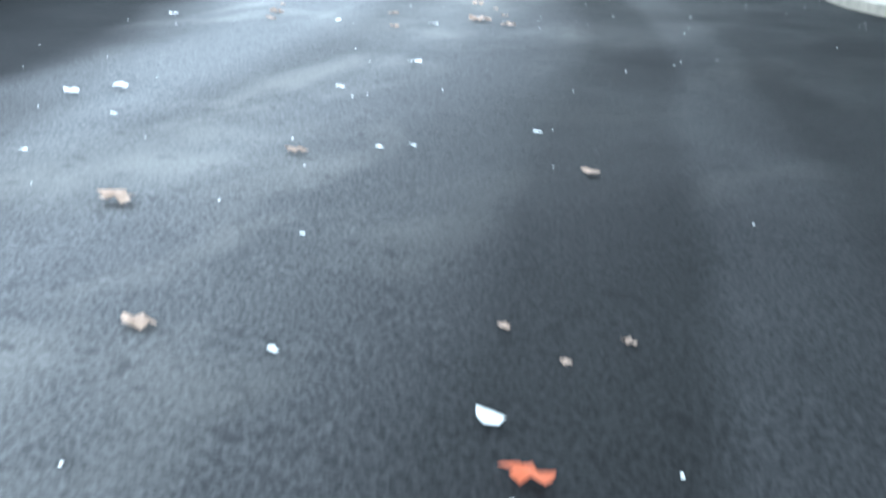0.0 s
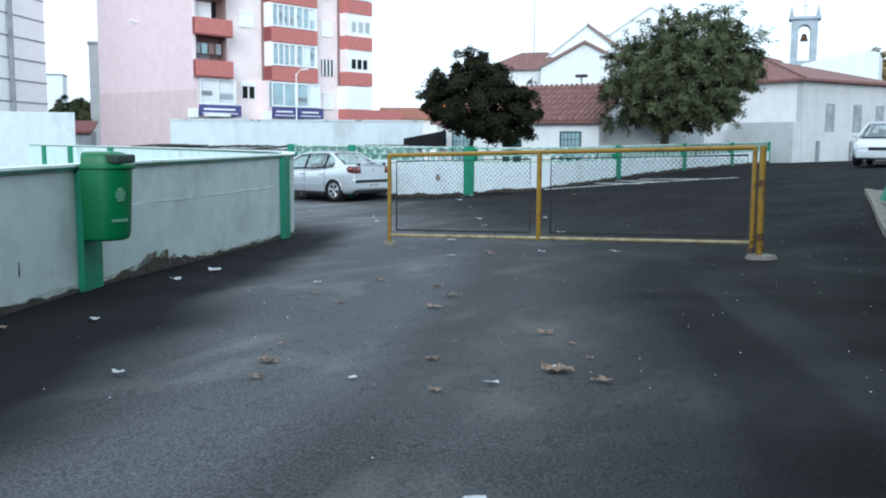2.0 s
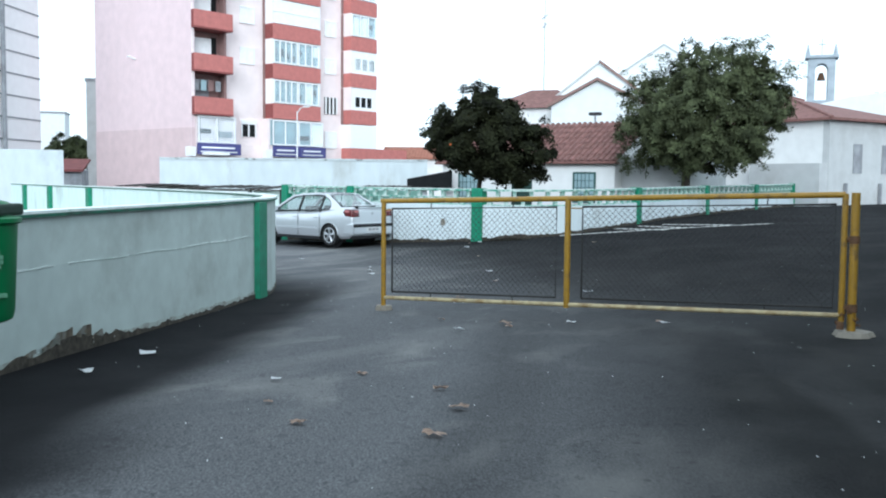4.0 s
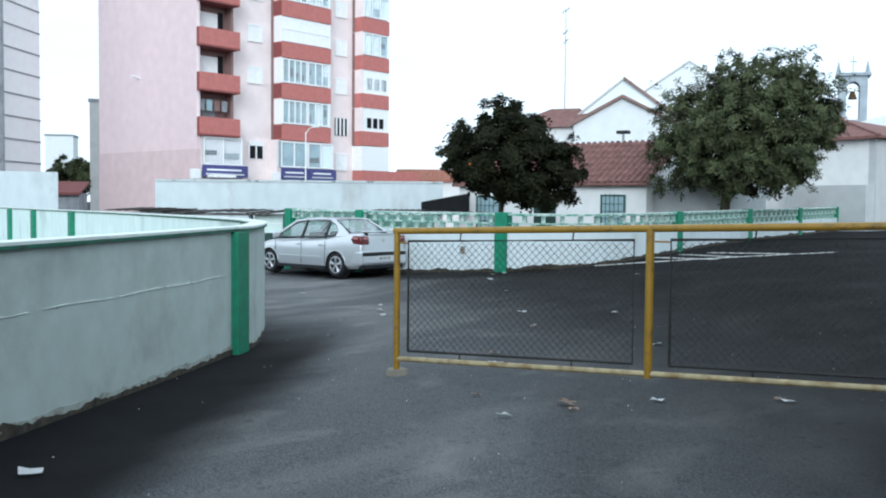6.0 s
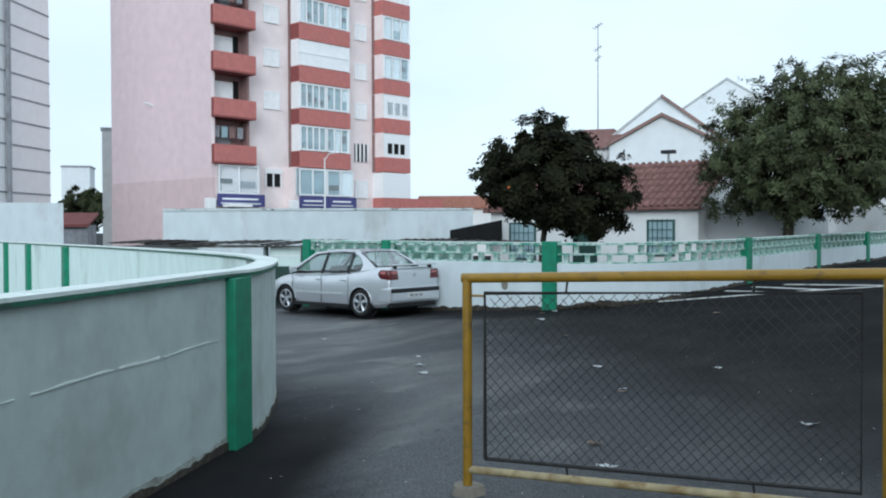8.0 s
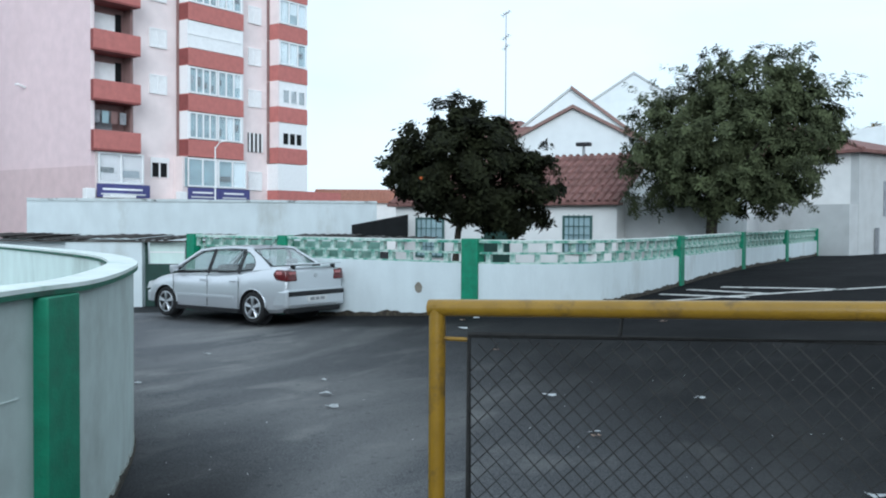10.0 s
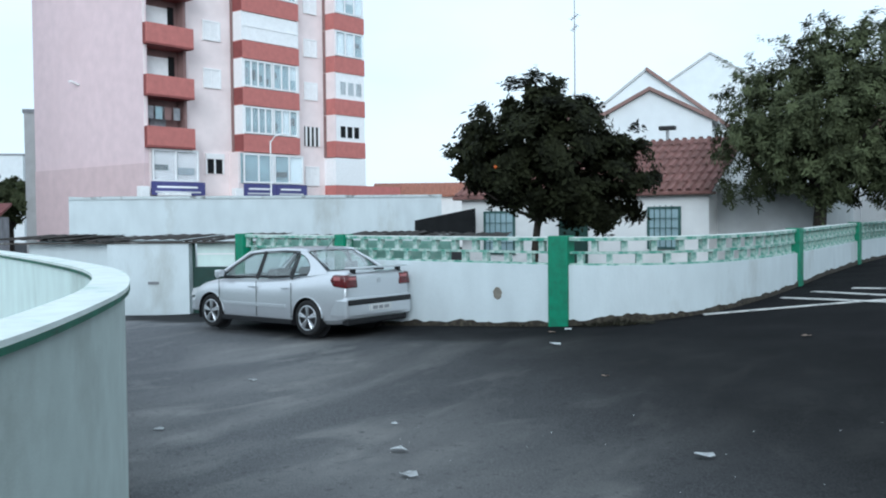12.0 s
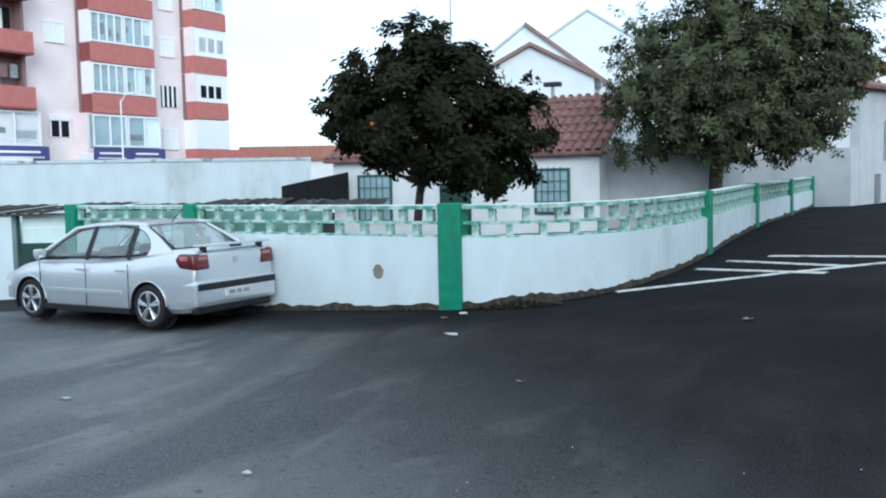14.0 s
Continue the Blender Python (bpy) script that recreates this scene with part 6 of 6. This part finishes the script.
gz = ground_z(-6.6, 29.8)
tree("orange_tree", -6.62, 29.75, gz, [(0.1, 0, 2.55 - gz + 0.2, 1.40, 1.4, 1.05), (-0.85, 0.1, 2.55 - gz, 0.75, 0.9, 0.70), (-1.45, 0.0, 2.75 - gz, 0.36, 0.4, 0.40), (-1.25, 0.0, 3.2 - gz, 0.30, 0.4, 0.28), (0.10, 0, 3.55 - gz, 0.75, 0.8, 0.70), (1.35, 0.1, 2.25 - gz, 0.85, 0.9, 0.95), (0.75, -0.2, 3.1 - gz, 0.75, 0.8, 0.65), (1.75, 0.2, 2.75 - gz, 0.42, 0.4, 0.45), (0.8, 0, 1.95 - gz, 1.0, 0.9, 0.55)],
     (0.125, 0.034), M_LEAF_A, "dense dark evergreen fruit tree in the walled garden", 3, 42000, (0.15, 0, 1.75 - gz, 0.09), fruit=9)
gz = ground_z(-1.9, 35.4)
tree("broadleaf_tree", -1.88, 36.2, gz, [(0.5, 0.3, 3.55 - gz, 2.25, 1.8, 1.35), (-0.75, 0.2, 3.3 - gz, 1.5, 1.4, 1.2), (1.5, 0.3, 3.9 - gz, 1.35, 1.3, 1.15), (0.9, 0.2, 5.05 - gz, 1.3, 1.1, 0.85), (2.0, 0.2, 5.35 - gz, 0.55, 0.5, 0.5), (-0.3, 0.2, 4.9 - gz, 0.7, 0.6, 0.55), (2.4, 0.3, 4.3 - gz, 0.8, 0.8, 0.9), (-1.3, 0.1, 4.1 - gz, 0.8, 0.8, 0.75), (0.6, 0, 2.55 - gz, 1.6, 1.2, 0.7)],
     (0.14, 0.024), M_LEAF_B, "round grey-green broadleaf tree behind the garden wall", 8, 90000, (0.1, 0, 2.3 - gz, 0.17), droop=0.35, shoot=0.5)
tree("autumn_tree", 5.4, 73.5, 0, [(0, 0, 6.3, 2.6, 2.3, 2.1), (2.0, 0, 5.6, 2.5, 2.2, 2.6), (-1.6, 0, 6.6, 1.6, 1.5, 1.1)], (0.40, 0.09), M_LEAF_C, "tree turning autumn brown behind the houses", 5, 6000, (0, 0, 4.2, 0.25))
tree("dark_bush", -50.1, 53.6, -1.0, [(0.2, 0, 4.2, 2.0, 1.9, 1.35), (-1.3, 0, 3.6, 1.6, 1.5, 1.4), (1.3, 0, 4.0, 1.4, 1.4, 1.3)], (0.22, 0.06), M_LEAF_B, "dark bushy tree beyond the yard", 6, 26000, (0, 0, 3.0, 0.2))

# weeds at the foot of the garden wall
def weeds(name, x, y, r, n, seed):
    rg = random.Random(seed)
    bm = bmesh.new()
    for j in range(n):
        a, d = rg.uniform(0, 6.28), r * math.sqrt(rg.random())
        px, py = x + d * math.cos(a) * 1.8, y + d * math.sin(a) * 0.5
        z = ground_z(px, py)
        h, l, w = rg.uniform(0.02, 0.13) * (1.1 - d / r), rg.uniform(0, 6.28), rg.uniform(0.010, 0.026)
        tip = Vector((px + 0.11 * math.cos(l), py + 0.11 * math.sin(l), z + h))
        vs = [bm.verts.new((px - w, py, z - 0.01)), bm.verts.new((px + w, py, z - 0.01)), bm.verts.new(tip)]
        bm.faces.new(vs)
    return tagged(part(name, bm, M_GRASS), "dark weeds at the foot of the wall", "weeds", kind="stuff")


weeds("weeds", -3.8, 25.50, 0.34, 620, 1)
weeds("weeds", -5.3, 25.72, 0.25, 90, 2)


# ---- litter on the asphalt ----
def scrap(x, y, size, seed, kind="paper"):
    rg = random.Random(seed)
    z = ground_z(x, y) + 0.012
    bm = bmesh.new()
    n = 7 if kind == "paper" else 15
    k = []
    for j in range(n):
        a = 2 * math.pi * j / n
        r = size * (rg.uniform(0.65, 1.05) if kind == "paper" else rg.uniform(0.75, 1.05) if j % 3 else rg.uniform(0.42, 0.62))
        k.append(bm.verts.new((x + r * math.cos(a), y + r * 0.65 * math.sin(a), z + rg.uniform(0.0, 0.4) * size)))
    c = bm.verts.new((x, y, z + size * rg.uniform(0.1, 0.3)))
    for j in range(n):
        bm.faces.new((k[j], k[(j + 1) % n], c))
    bmesh.ops.solidify(bm, geom=bm.faces[:], thickness=0.003)
    if kind == "paper":
        ob = part("paper_scrap", bm, M_PAPER)
        return tagged(ob, "crumpled white paper scrap lying on asphalt", "litter", "litter on the asphalt")
    ob = part("dry_leaf", bm, M_LEAF_RED if kind == "red" else M_LEAF_DRY)
    return tagged(ob, "curled red-brown dry leaf on asphalt" if kind == "red" else "curled pale brown dry leaf on asphalt", "leaf", "leaves on the asphalt")


PAPERS = [(1.5, 6.39, 0.06), (0.35, 8.44, 0.075), (1.67, 8.82, 0.06), (0.13, 9.25, 0.085), (0.52, 13.9, 0.085), (-2.96, 17.64, 0.08), (2.92, 5.21, 0.05), (2.32, 12.76, 0.06), (1.44, 15.94, 0.10), (-3.36, 18.27, 0.09), (-6.78, 21.0, 0.07), (-5.7, 18.3, 0.06), (0.11, 18.77, 0.07),
          (7.04, 1.07, 0.038), (5.28, 3.54, 0.03), (6.55, 1.12, 0.015), (5.97, 2.64, 0.022), (6.06, 2.73, 0.022), (6.39, 3.16, 0.025), (4.33, 2.82, 0.045), (4.44, 3.0, 0.05), (5.28, 4.34, 0.05), (4.85, 6.3, 0.05), (6.23, 1.73, 0.012), (4.94, 1.99, 0.02), (4.8, 2.57, 0.02), (-0.47, 17.26, 0.06), (1.6, 11.7, 0.07), (3.14, 13.19, 0.06), (4.02, 5.65, 0.03), (4.67, 5.85, 0.045), (-3.91, 19.19, 0.05), (-4.07, 23.73, 0.10), (-1.25, 18.75, 0.08), (-4.34, 25.05, 0.07)]
LEAVES = [(3.27, 7.97, 0.075), (3.11, 8.59, 0.075), (4.41, 7.28, 0.06), (4.86, 6.24, 0.10), (3.40, 5.79, 0.075), (5.13, 6.13, 0.06), (2.52, 7.86, 0.05), (2.04, 9.28, 0.05), (3.09, 13.22, 0.05), (5.74, 2.45, 0.05), (3.58, 5.45, 0.05), (5.61, 1.71, 0.075), (6.23, 1.09, 0.05), (6.74, 2.7, 0.045), (7.18, 1.49, 0.02), (6.92, 1.44, 0.02), (7.09, 1.34, 0.015), (-4.5, 24.85, 0.06), (1.9, 12.15, 0.05), (-0.42, 17.13, 0.05), (0.20, 14.61, 0.07), (1.26, 5.85, 0.07), (2.06, 8.22, 0.04), (1.79, 12.32, 0.09), (1.08, 12.36, 0.05), (4.15, 6.24, 0.05), (4.68, 7.0, 0.035), (4.49, 5.6, 0.04), (4.9, 6.64, 0.03), (2.76, 9.05, 0.06), (3.16, 6.24, 0.03), (2.53, 7.87, 0.05), (-2.81, 21.71, 0.05), (-1.06, 23.94, 0.07)]
for j, (x, y, s2) in enumerate(PAPERS):
    scrap(x, y, s2, 100 + j, "paper")
for j, (x, y, s2) in enumerate(LEAVES):
    scrap(x, y, s2, 200 + j, "leaf")
scrap(7.16, 0.93, 0.055, 300, "red")
rg = random.Random(77)
bm = bmesh.new()
for j in range(420):
    x, y = rg.uniform(-4, 8), rg.uniform(0, 20)
    z, r = ground_z(x, y) + 0.012, rg.uniform(0.0025, 0.006)
    q = [bm.verts.new((x + r * math.cos(a + j), y + r * math.sin(a + j), z)) for a in (0, 1.7, 3.4, 4.9)]
    top = bm.verts.new((x, y, z + r * 0.7))
    for i in range(4):
        bm.faces.new((q[i], q[(i + 1) % 4], top))
tagged(part("grit", bm, M_PAPER), "scattered pale crumbs and grit on asphalt", "grit", kind="stuff")
